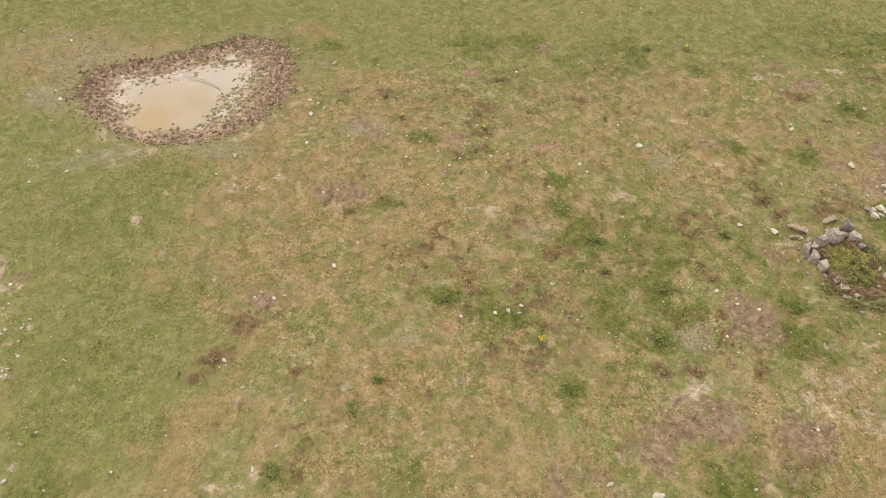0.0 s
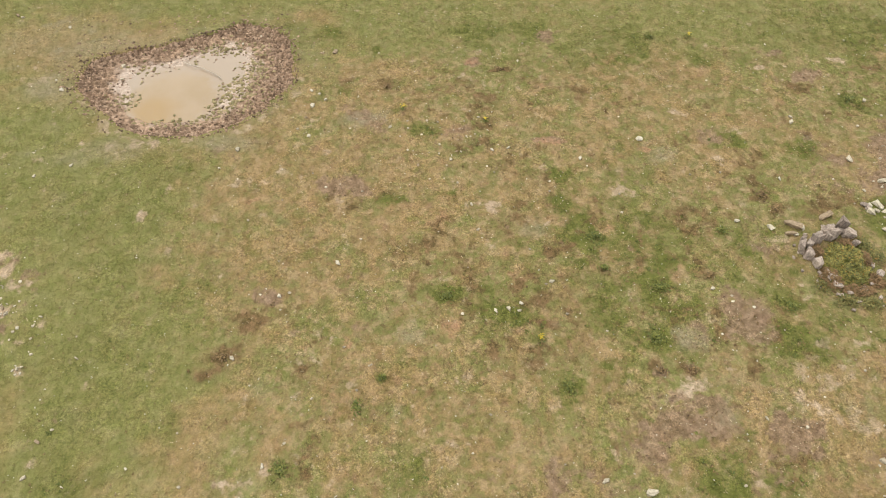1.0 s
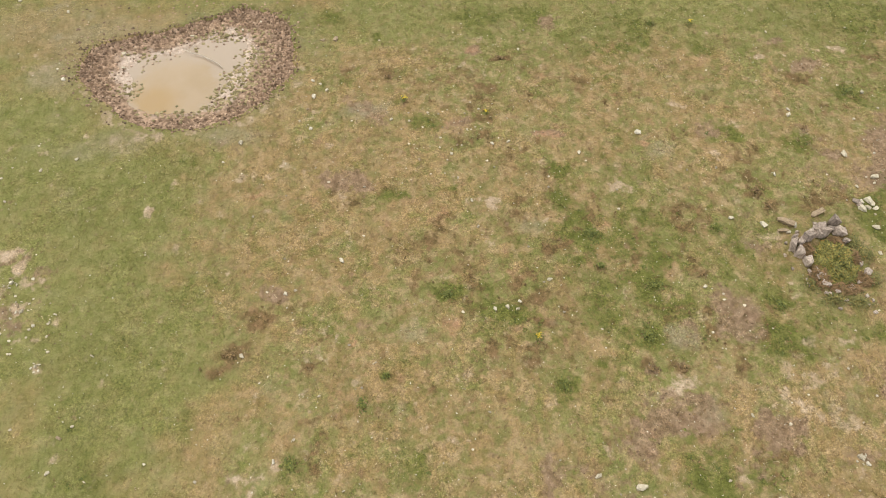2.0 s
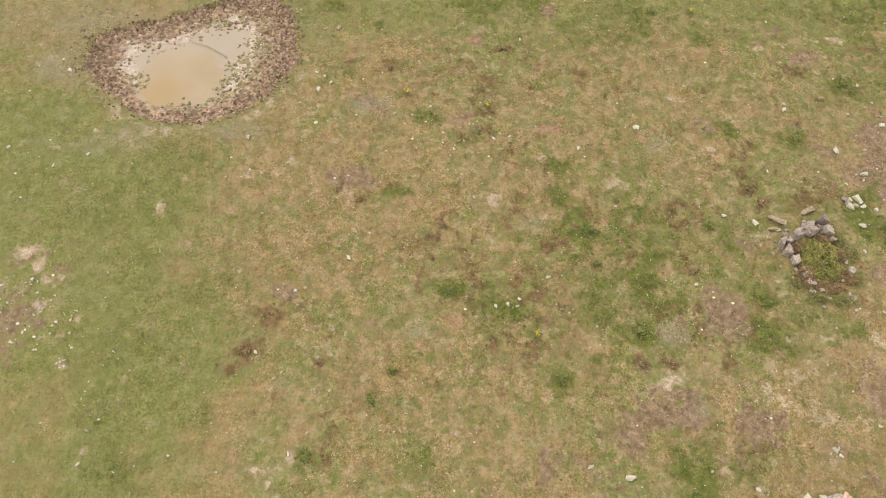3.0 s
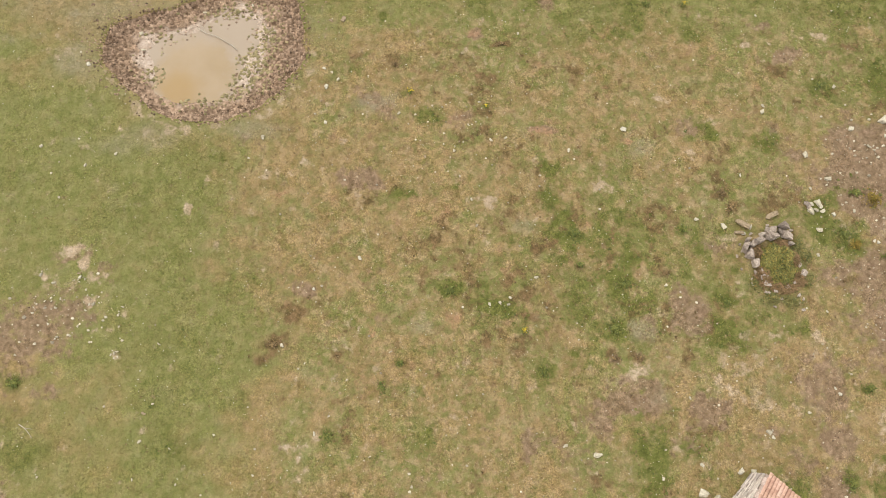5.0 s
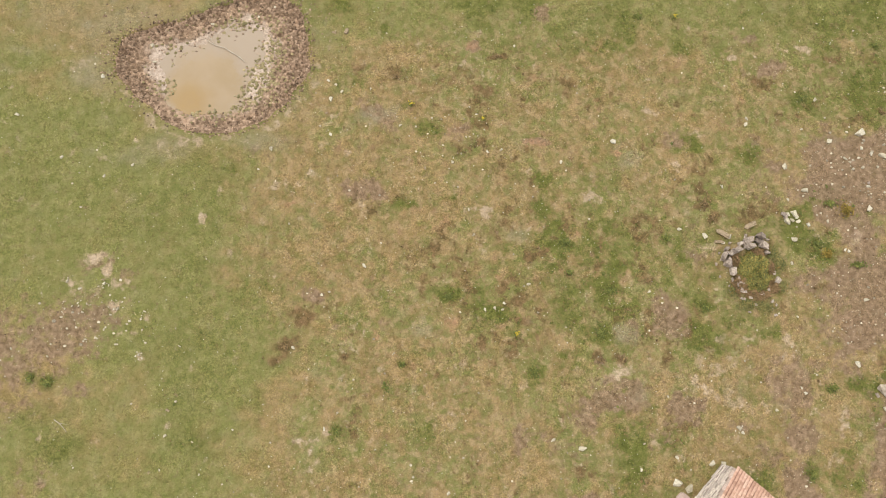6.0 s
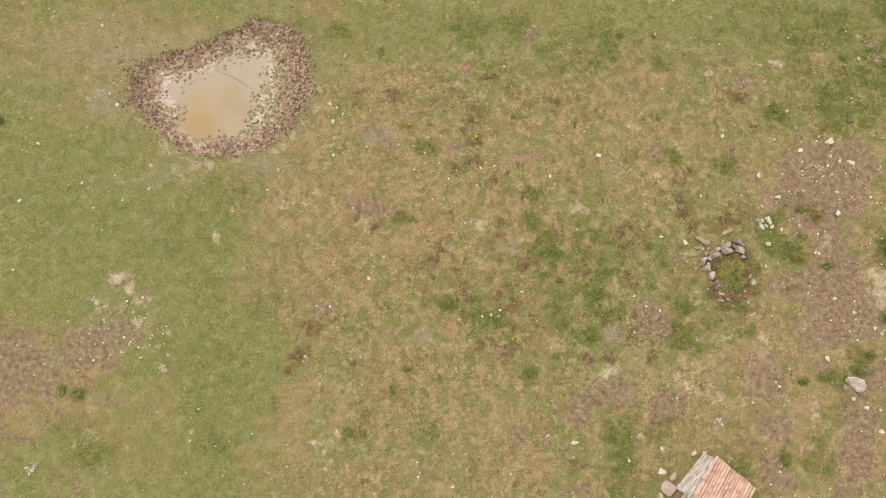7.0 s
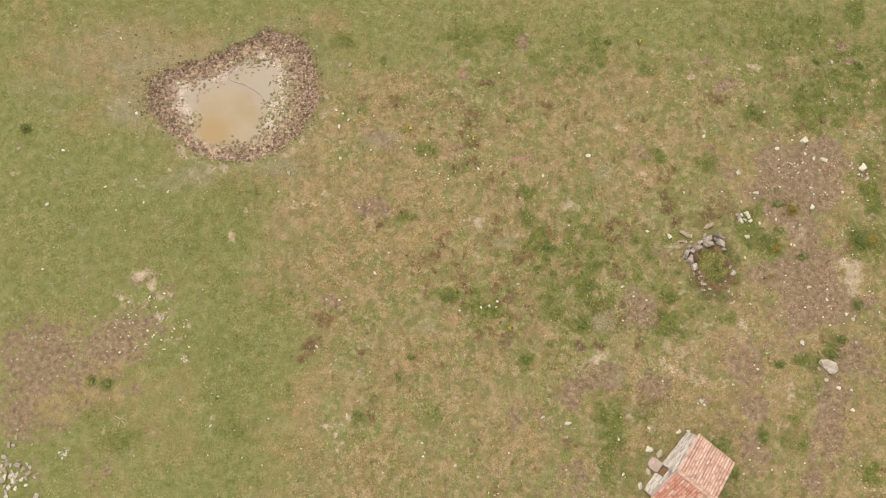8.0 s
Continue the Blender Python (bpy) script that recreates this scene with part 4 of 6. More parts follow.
def patches(x, y, rows):
    best = np.zeros_like(x)
    wx, wy = (field(x, y, 1.9, 5, 0.68, 3) - 0.5) * 3.0, (field(x, y, 1.9, 5, 0.68, 4) - 0.5) * 3.0
    for cx, cy, rx, ry, turn, strength in rows:
        c, s = math.cos(radians(turn)), math.sin(radians(turn))
        rx, ry = rx * 1.25, ry * 1.25
        k = min(0.7, 0.3 * min(rx, ry) + 0.1)
        dx, dy = x + wx * k - cx, y + wy * k - cy
        d = np.sqrt(((dx * c + dy * s) / rx) ** 2 + ((dy * c - dx * s) / ry) ** 2)
        best = np.maximum(best, strength * np.clip(1.35 - 0.85 * d, 0, 1))
    return best


# the pond: reach of the trodden mud and of the water round its middle, every 20 degrees from east
POND = (-18.6, 10.2)
MUD_REACH = [6.9, 7.2, 7.5, 6.7, 4.9, 4.2, 4.1, 5.0, 6.5, 6.4, 5.2, 4.6, 4.6, 4.6, 4.8, 5.1, 5.6, 6.3]
WATER_REACH = [2.8, 3.6, 3.8, 3.2, 2.4, 1.7, 1.75, 2.4, 2.9, 2.8, 2.6, 3.6, 3.5, 3.1, 3.0, 3.5, 2.8, 2.6]


def reach(x, y, rows):
    a = (np.arctan2(y - POND[1], x - POND[0]) % (2 * np.pi)) / (np.pi / 9)
    i = np.floor(a).astype(int) % 18
    f = a - np.floor(a)
    r = np.array(rows)
    f = f * f * (3 - 2 * f)
    return np.hypot(x - POND[0], y - POND[1]) / (r[i] * (1 - f) + r[(i + 1) % 18] * f)


def trodden(x, y, size, shift=0):
    """Mud trodden by hooves: how far up its clod each place lies, 0 to 1, and a chance value that the clod keeps."""
    u, v = x / size + 300, y / size + 300
    i, j = np.floor(u).astype(int), np.floor(v).astype(int)
    near, own = np.full_like(x, 9.0), np.zeros_like(x)
    for a in (-1, 0, 1):
        for b in (-1, 0, 1):
            p, q = (i + a) % 512, (j + b) % 512
            px = i + a + FIELD[p, q]
            py = j + b + FIELD[(q + 91 + shift) % 512, (p + 37) % 512]
            d = np.hypot(u - px, v - py)
            own = np.where(d < near, FIELD[(p + 201 + shift) % 512, (q + 133) % 512], own)
            near = np.minimum(near, d)
    return np.sqrt(np.clip(1 - (near / 0.62) ** 2, 0, 1)), own


def land(x, y):
    """Height of the ground and its covers at x, y."""
    mud_d = reach(x, y, MUD_REACH) + (field(x, y, 1.3, 3, 0.6, 9) - 0.5) * 0.10
    wat_d = reach(x, y, WATER_REACH) + (field(x, y, 0.9, 5, 0.7, 10) - 0.5) * 0.42
    inside = np.clip((1.02 - mud_d) / 0.07, 0, 1)
    mud = inside * inside * (3 - 2 * inside)
    near = np.clip((1.15 - np.hypot(x, y) / 400), 0, 1)
    z = (field(x, y, 7.0, 3, 0.5, 1) - 0.5) * 0.16 + (field(x, y, 0.55, 3, 0.6, 2) - 0.5) * 0.032 * near
    z = z + (field(x, y, 160.0, 3, 0.5, 12) - 0.5) * 14 * np.clip((np.hypot(x, y) - 70) / 300, 0, 1)
    pool = np.clip((1.12 - wat_d) / 0.24, -1, 1)
    rough = np.clip((wat_d - 1.0) / 0.8, 0, 1)
    lump, clod = trodden(x, y, 0.21)
    small, _ = trodden(x, y, 0.15, 50)
    lump = (0.7 * lump + 0.3 * small) * (0.35 + 0.9 * clod)
    tread = np.clip((mud_d - 0.42) / 0.45, 0.12, 1) * np.clip((1.06 - mud_d) / 0.08, 0, 1) * rough
    pond_z = -0.12 - 0.12 * np.clip((y - 11.5) / 2, 0, 1) * np.clip(1 - np.abs(mud_d - 0.9) * 4, 0, 1) - 0.20 * np.clip((1 - mud_d) / 0.4, 0, 1) - 0.10 * pool + (field(x, y, 0.45, 2, 0.7, 6) - 0.5) * 0.08 * rough + (lump - 0.45) * 0.21 * tread
    z = z * (1 - mud) + pond_z * mud
    soil, dry, lush, scrub = patches(x, y, SOIL_PATCHES), patches(x, y, DRY_PATCHES + TAN_GRASS), patches(x, y, LUSH_PATCHES + FRESH), patches(x, y, SCRUB_PATCHES)
    soil = np.maximum(soil * np.where(x < -20, 0.8, 1.0), patches(x, y, BARE) * 0.9)
    lush = lush * np.where(x < -20, 0.75, 1.0)
    spot = patches(x, y, [(a, b, p * 0.8, q * 0.8, t, k) for a, b, p, q, t, k in PALE_PATCHES + SPOT])
    # worn middle and east, smoother turf in the west and north
    east = 1 / (1 + np.exp(-np.clip((x + 13.9 + (field(x, y, 6.0, 4, 0.6, 25) - 0.5) * 9) / 1.8, -30, 30)))
    north = np.clip((y - 10.0 + (field(x, y, 5.0, 4, 0.6, 43) - 0.5) * 6) / 4, 0, 1)
    worn = east * (1 - 0.7 * north)
    n1, n2, n3 = field(x, y, 1.8, 5, 0.70, 21), field(x, y, 1.5, 5, 0.70, 22), field(x, y, 2.2, 5, 0.68, 23)
    broad = field(x, y, 9.0, 3, 0.55, 26) - 0.5
    dry = np.clip(dry * 0.7 + patches(x, y, BROAD_PATCHES) * 0.55 + (n1 - 0.5) * (0.9 + 1.0 * worn) + 0.08 + 0.25 * worn - 0.05 * north + broad * 0.5
                  + 0.40 * np.clip(1.8 - mud_d, 0, 0.6) / 0.6, 0, 1.15)
    lush = np.clip(lush * 1.35 + (n2 - 0.5) * (0.8 + 1.0 * worn) - 0.10 + 0.14 * north, 0, 1.15)
    soil = np.clip(soil * np.where((x > 18) & (y > -1), 1.7, 1.5) + (n3 - 0.585) * 1.9 * (0.2 + 0.8 * worn) + 0.05 * np.clip((x - 11) / 5, 0, 1) * np.clip((3 - y) / 4, 0, 1), 0, 1.2)
    scrub = np.clip(scrub * 1.05 + (field(x, y, 1.4, 5, 0.7, 24) - 0.51) * 2.8 * (0.25 + 0.75 * worn), 0, 1.15)
    pale = np.clip((field(x, y, 1.5, 5, 0.7, 28) - 0.56) * 2.4 * (0.35 + 0.65 * worn) + 1.15 * spot, 0, 1.25)
    halo = np.clip(1.22 - mud_d, 0, 0.2) / 0.2
    edge = np.clip(1 - np.abs(mud_d - 1.09) / 0.14, 0, 1) * (1 - mud) * np.clip(1.4 - (y - 6) / 5, 0, 1)
    silt = mud * np.clip((0.86 - mud_d) * 2.8 + (field(x, y, 0.7, 3, 0.6, 27) - 0.5) * 0.9, 0, 1)
    return z, {"dry": dry * (1 - 0.2 * halo), "soil": soil * (1 - halo) * (1 - 0.8 * np.clip(spot, 0, 1)), "lush": lush * (1 - 0.5 * halo), "scrub": scrub * (1 - halo) * (1 - np.clip(spot, 0, 1)),
               "pale": pale * (1 - halo) + 0.7 * edge, "worn": worn, "clod": clod,
               "rust": patches(x, y, RUST) * (1 - halo) + np.clip(field(x, y, 0.9, 4, 0.7, 41) - 0.62, 0, 1) * 3.0 * worn * (1 - halo),
               "haze": patches(x, y, HAZE) * (1 - 0.5 * halo) * (1 - mud) + 0.5 * np.clip(1.5 - mud_d, 0, 0.4) / 0.4 * (1 - mud) + np.clip(field(x, y, 1.7, 4, 0.7, 42) - 0.60, 0, 1) * 2.5, "mud": mud * 1.5 - 0.5, "silt": silt * 1.6 - 0.5}


def add_covers(me, covers):
    for name, values in covers.items():
        a = me.attributes.new(name, "FLOAT", "POINT")
        a.data.foreach_set("value", np.ascontiguousarray(values.ravel(), dtype=np.float32))


# ---- ground: one sheet, fine under the walk and wider to the horizon ----
def spaced(lo, hi, step, fine_lo, fine_hi, fine):
    near = np.concatenate([np.arange(lo, fine_lo, step), np.arange(fine_lo, fine_hi, fine), np.arange(fine_hi, hi + step / 2, step)])
    out, gap = [], step
    d = 0.0
    while d < 2500:
        gap *= 1.13
        d += gap
        out.append(d)
    out = np.array(out)
    return np.concatenate([lo - out[::-1], near, hi + out])


def grid_sheet(name, xs, ys, mat):
    X, Y = np.meshgrid(xs, ys)
    Z, covers = land(X, Y)
    me = bpy.data.meshes.new(name)
    nx, ny = len(xs), len(ys)
    me.vertices.add(nx * ny)
    me.vertices.foreach_set("co", np.stack([X, Y, Z], -1).astype(np.float32).ravel())
    i = (np.arange(ny - 1)[:, None] * nx + np.arange(nx - 1)[None, :]).ravel()
    quads = np.stack([i, i + 1, i + 1 + nx, i + nx], -1).astype(np.int32)
    me.loops.add(quads.size)
    me.loops.foreach_set("vertex_index", quads.ravel())
    me.polygons.add(len(quads))
    me.polygons.foreach_set("loop_start", np.arange(0, quads.size, 4, dtype=np.int32))
    me.update(calc_edges=True)
    me.polygons.foreach_set("use_smooth", np.ones(len(quads), dtype=bool))
    add_covers(me, covers)
    me.materials.append(mat)
    return new(name, me)


ground = tagged(grid_sheet("ground", spaced(-38, 34, 0.11, -26.0, -11.0, 0.05), spaced(-24, 25, 0.11, 5.0, 16.5, 0.05), ground_mat),
                "grazed pasture, green turf worn to dry grass and soil", "ground", kind="structure")


def height(x, y):
    return float(land(np.array([x], dtype=float), np.array([y], dtype=float))[0][0])


WATER_Z = -0.305
wa = np.linspace(0, 2 * np.pi, 72, endpoint=False)
w_verts = [(POND[0] + math.cos(a) * 5.2 * 1.25, POND[1] + math.sin(a) * 5.2 * 0.8, WATER_Z) for a in wa]
water = tagged(new("water", mesh_of("water", w_verts, [tuple(range(72))], water_mat)),
               "still muddy brown water filling a shallow pond", "water", kind="structure")

# ---- loose stones on the pasture ----
HEAP = (-34.06, -16.41)
CHIPS = [(-30.5, -15.1, 8, 0.28), (-21.9, -8.8, 6, 0.22), (-23.7, -5.7, 8, 0.30), (-26.0, -5.7, 5, 0.35), (-32.9, -6.8, 8, 0.50), (-32.2, -6.9, 5, 0.30), (29.1, 2.4, 8, 0.40), (27.4, 0.7, 5, 0.30), (19.2, -0.6, 5, 0.25), (29.9, 5.4, 8, 0.50), (28.0, 5.6, 6, 0.35), (23.6, 2.9, 8, 0.40), (-26.8, -6.2, 8, 0.50), (-2.0, 4.1, 5, 0.50), (-24.4, -4.4, 5, 0.25), (26.6, -8.3, 5, 0.25), (14.9, -13.8, 4, 0.15), (-0.1, -19.3, 7, 0.25), (5.1, -14.8, 3, 0.15)]

PALE = [stone_mesh(100 + k, pale_stone, 0.5 + 0.04 * k, 13, 0.02) for k in range(8)]
GREY = [stone_mesh(200 + k, grey_stone, 0.5 + 0.05 * k, 14, 0.025) for k in range(8)]
TAN = [stone_mesh(300 + k, tan_stone, 0.45 + 0.06 * k, 17, 0.02) for k in range(3)]
rng = random.Random(5)


def loose_stone(x, y, size, meshes, label, group, name="stone", stretch=None, turn=None, sink=0.27, low=1.0):
    me = rng.choice(meshes)
    ob = new(name, me)
    size = size * 1.18
    sx = size * 1.12
    sy = size * (stretch or rng.uniform(0.65, 1.0))
    sz = size * low * rng.uniform(0.7, 1.0)
    top = max(v.co.z for v in me.vertices) * sz
    turn = rng.uniform(0, 360) if turn is None else turn
    ob.matrix_world = pose(x, y, height(x, y) - sink * top, rng.uniform(-8, 8), rng.uniform(-8, 8), turn) @ Matrix.Diagonal((sx, sy, sz, 1))
    return tagged(ob, label, "stone", group)


for rows, near, meshes in ((STONES_POND, "beside the muddy pond", PALE + TAN), (STONES_MEADOW, "lying in short dry grass", PALE),
                           (STONES_RUBBLE, "among rubble on bare soil", PALE + PALE + GREY[:2]), (STONES_HUT, "near the stone hut", PALE + PALE + GREY[:1]),
                           (STONES_WEST, "by a worn patch of soil", PALE + TAN[:1])):
    for x, y, size in rows:
        kind = "large pale limestone block " if size > 0.42 else "pale limestone lump " if size > 0.22 else "small white stone "
        if math.hypot(x - 19.45, y + 0.65) < 0.7:
            loose_stone(x, y, size * 1.05, GREY[:4] + PALE[:4], "grey and white stone in a small tumbled pile on soil", "stones of the small pile", sink=0.12)
            continue
        loose_stone(x, y, size * (0.66 if rows is STONES_WEST else 0.92), meshes, kind + near, "stones " + near,
                    stretch=rng.uniform(0.35, 0.8) if rows is STONES_WEST else None)
for x, y, size in STONES_HEAP:
    loose_stone(x, y, size * 0.9, GREY[:4] + PALE[:4] + TAN[:1], "grey and white stone in a tumbled heap", "stones of the heap", sink=0.15, low=0.6)
for k in range(46):
    # the rest of the heap, tumbled thick in its middle
    a, d = rng.uniform(0, 6.283), abs(rng.gauss(0, 0.55))
    x, y = HEAP[0] + math.cos(a) * d * 1.7, HEAP[1] + math.sin(a) * d * 2.2
    loose_stone(x, y, rng.uniform(0.10, 0.36), GREY + PALE[:4] + TAN, "grey and white stone in a tumbled heap", "stones of the heap",
                stretch=rng.uniform(0.45, 0.9), sink=0.3 - 0.5 * max(0.0, 0.6 - d), low=0.6)
for cx, cy, many, wide in CHIPS:
    # small broken stones lying close together
    for k in range(many):
        loose_stone(cx + rng.gauss(0, wide), cy + rng.gauss(0, wide * 0.8), rng.uniform(0.06, 0.15), PALE + PALE + TAN,
                    "small broken stone among chips on turf", "broken stones", stretch=rng.uniform(0.4, 0.85))
for x, y, size, stretch, turn in ((14.88, -1.56, 0.70, 0.42, -35), (16.64, -1.14, 0.62, 0.45, 25), (14.69, -2.15, 0.48, 0.4, -5)):
    loose_stone(x, y, size, TAN, "long ochre stone slab fallen beside the enclosure", "fallen slabs", "stone_slab", stretch, turn)

# the large boulder
boulder_mat = plain("boulder_stone", (0.30, 0.245, 0.188), (0.56, 0.485, 0.395), 3.5, bumpy=0.8, dist=0.05)
r = random.Random(12)
bm = bmesh.new()
for k in range(34):
    # a squat block with a broken north corner and a shoulder on its south side
    a, up = r.uniform(0, 6.283), r.uniform(-0.9, 1.0)
    w = (1.0 + 0.22 * math.cos(2 * a + 0.5) - 0.16 * math.cos(3 * a)) * r.uniform(0.82, 1.02) * (1 - 0.35 * max(0.0, up) ** 2)
    bm.verts.new((math.cos(a) * w * 0.46, math.sin(a) * w * 0.46, up * (0.34 + 0.10 * math.cos(a + 0.8))))
inner = bmesh.ops.convex_hull(bm, input=bm.verts)
bmesh.ops.delete(bm, geom=[e for e in inner["geom_interior"] if isinstance(e, bmesh.types.BMVert)], context="VERTS")
bmesh.ops.bevel(bm, geom=list(bm.edges), offset=0.015, segments=1, affect="EDGES", clamp_overlap=True)
bmesh.ops.triangulate(bm, faces=list(bm.faces))
bmesh.ops.subdivide_edges(bm, edges=list(bm.edges), cuts=2, use_grid_fill=True)
for v in bm.verts:
    v.co += v.co.normalized() * (noise.noise(v.co * 3.2) * 0.07 + noise.noise(v.co * 9) * 0.025)
boulder = part("boulder", bm, boulder_mat)
boulder.matrix_world = pose(24.3, -11.75, height(24.3, -11.75) + 0.22, 0, 0, -32) @ Matrix.Diagonal((1.4, 1.1, 1.0, 1))
tagged(boulder, "large pale limestone boulder in worn grass", "boulder")


# ---- stone enclosure filled with brambles ----
RING_HIGH = [(14.98, -2.64, 0.27), (14.79, -3.16, 0.41), (15.03, -3.53, 0.48), (15.21, -4.09, 0.41), (15.59, -2.78, 0.58), (15.37, -2.87, 0.38),
             (15.96, -2.23, 0.27), (16.51, -2.04, 0.52), (17.19, -1.77, 0.38), (17.42, -2.38, 0.62), (17.6, -2.87, 0.3), (16.62, -2.54, 0.41),
             (16.35, -2.5, 0.34), (17.12, -2.16, 0.34)]
RING_LOW = [(15.86, -5.33, 0.48), (17.08, -5.54, 0.38), (18.17, -4.69, 0.48), (15.3, -4.54, 0.27), (17.67, -6.05, 0.3),
            (17.93, -6.27, 0.25), (17.83, -6.88, 0.27), (16.74, -6.35, 0.19), (16.16, -6.66, 0.25),
            (17.55, -5.25, 0.32), (18.0, -4.2, 0.34), (15.55, -4.95, 0.3), (15.35, -4.7, 0.34), (16.35, -5.75, 0.26)]
RING_AT = Vector((16.5, -4.0, 0.0))
enclosure = tagged(new("stone_enclosure"), "ruined dry-stone enclosure of grey blocks full of brambles", "enclosure")
enclosure.matrix_world = Matrix.Translation(RING_AT)


def ring_stone(x, y, size, top, seed):
    r = random.Random(seed)
    ob = new("stone", r.choice(GREY + GREY + TAN[:1] if top > 0.4 else GREY))
    ob.parent = enclosure
    turn = math.degrees(math.atan2(y - RING_AT.y, x - RING_AT.x)) + 90 + r.uniform(-20, 20)
    ob.matrix_local = pose(x - RING_AT.x, y - RING_AT.y, height(x, y) - 0.08, r.uniform(-10, 10), r.uniform(-10, 10), turn) @ \
        Matrix.Diagonal((size * 1.15, size * r.uniform(0.75, 1.0), top / 0.65, 1))


for k, (x, y, size) in enumerate(RING_HIGH):
    # lower course and the stone on it
    s = 0.965
    bx, by = RING_AT.x + (x - RING_AT.x) * s, RING_AT.y + (y - RING_AT.y) * s
    ring_stone(bx, by, min(size * 1.1, 0.52), 0.35 + 0.4 * size + 0.12 * (k % 3), k)
for k, (x, y, size) in enumerate(RING_LOW):
    ring_stone(x, y, size * 0.76, 0.20 + 0.2 * size, 50 + k)
for k in range(12):
    # fill between the standing stones of the north and west sides
    f = k / 11
    x, y = (15.2 + 0.5 * f * 5, -2.75 + 0.55 * f) if k % 2 else (15.0 + 0.9 * f, -3.0 - 2.1 * f)
    ring_stone(x + rng.uniform(-0.12, 0.12), y + rng.uniform(-0.12, 0.12), rng.uniform(0.22, 0.36), rng.uniform(0.2, 0.42), 80 + k)
for k in range(14):
    # small stones fallen round the foot of the wall
    a = radians(70 + 200 * k / 13 + rng.uniform(-10, 10))
    ring_stone(16.5 + math.cos(a) * rng.uniform(1.75, 2.2), -3.9 + math.sin(a) * rng.uniform(1.9, 2.4), rng.uniform(0.14, 0.24), rng.uniform(0.12, 0.2), 120 + k)


def leaf_cloud(name, count, spot, size, mat, parent=None, seed=1, tilt=0.7):
    """Many small folded leaves, each a separate pair of faces."""
    r = random.Random(seed)
    verts, faces = [], []
    for _ in range(count):
        p = spot(r)
        a, t = r.uniform(0, 6.283), r.uniform(-tilt, tilt)
        s = size * r.uniform(0.6, 1.3)
        d = Vector((math.cos(a) * math.cos(t), math.sin(a) * math.cos(t), math.sin(t)))
        side = Vector((-math.sin(a), math.cos(a), r.uniform(-0.4, 0.4))) * 0.36
        k = len(verts)
        p = Vector(p)
        verts += [p, p + (d * 0.5 + side) * s, p + d * s, p + (d * 0.5 - side) * s]
        faces += [(k, k + 1, k + 2), (k, k + 2, k + 3)]
    ob = new(name, mesh_of(name, [tuple(v) for v in verts], faces, mat))
    ob.parent = parent
    return tagged(ob, kind="stuff")


def stems(name, count, spot, long, mat, parent, seed):
    r = random.Random(seed)
    verts, faces = [], []
    for _ in range(count):
        p, a = Vector(spot(r)), r.uniform(0, 6.283)
        p.z = 0.02
        q = p + Vector((math.cos(a) * long * 0.4, math.sin(a) * long * 0.4, long))
        w = Vector((-math.sin(a), math.cos(a), 0)) * 0.012
        u = Vector((math.cos(a), math.sin(a), 0)) * 0.012
        k = len(verts)
        verts += [p + w, p - w, p + u, q]
        faces += [(k, k + 1, k + 3), (k + 1, k + 2, k + 3), (k + 2, k, k + 3)]
    ob = new(name, mesh_of(name, [tuple(v) for v in verts], faces, mat))
    ob.parent = parent
    return tagged(ob, kind="stuff")


def bush(x, y, rx, ry, tall, count, leaf, mat, label, seed, name="bramble", loose=False):
    b = tagged(new(name), label, "bush")
    b.matrix_world = pose(x, y, height(x, y))

    def spot(r):
        a, d = r.uniform(0, 6.283), (min(1.5, abs(r.gauss(0, 0.6))) if loose else math.sqrt(r.random()))
        lump = 0.75 + 0.5 * noise.noise(Vector((math.cos(a) * d * 3 + seed, math.sin(a) * d * 3, seed * 1.7)))
        d *= 0.85 + 0.3 * noise.noise(Vector((math.cos(a) * 2, math.sin(a) * 2, seed)))
        top = tall * max(0.1, 1 - d ** 3) * lump
        return (math.cos(a) * d * rx, math.sin(a) * d * ry, max(0.03, top * r.uniform(0.55, 1.0)))

    leaf_cloud("leaves", count, spot, leaf, mat, b, seed)
    stems("stems", max(6, count // 120), spot, tall * 0.6, brown_weed_mat, b, seed + 1)
    return b


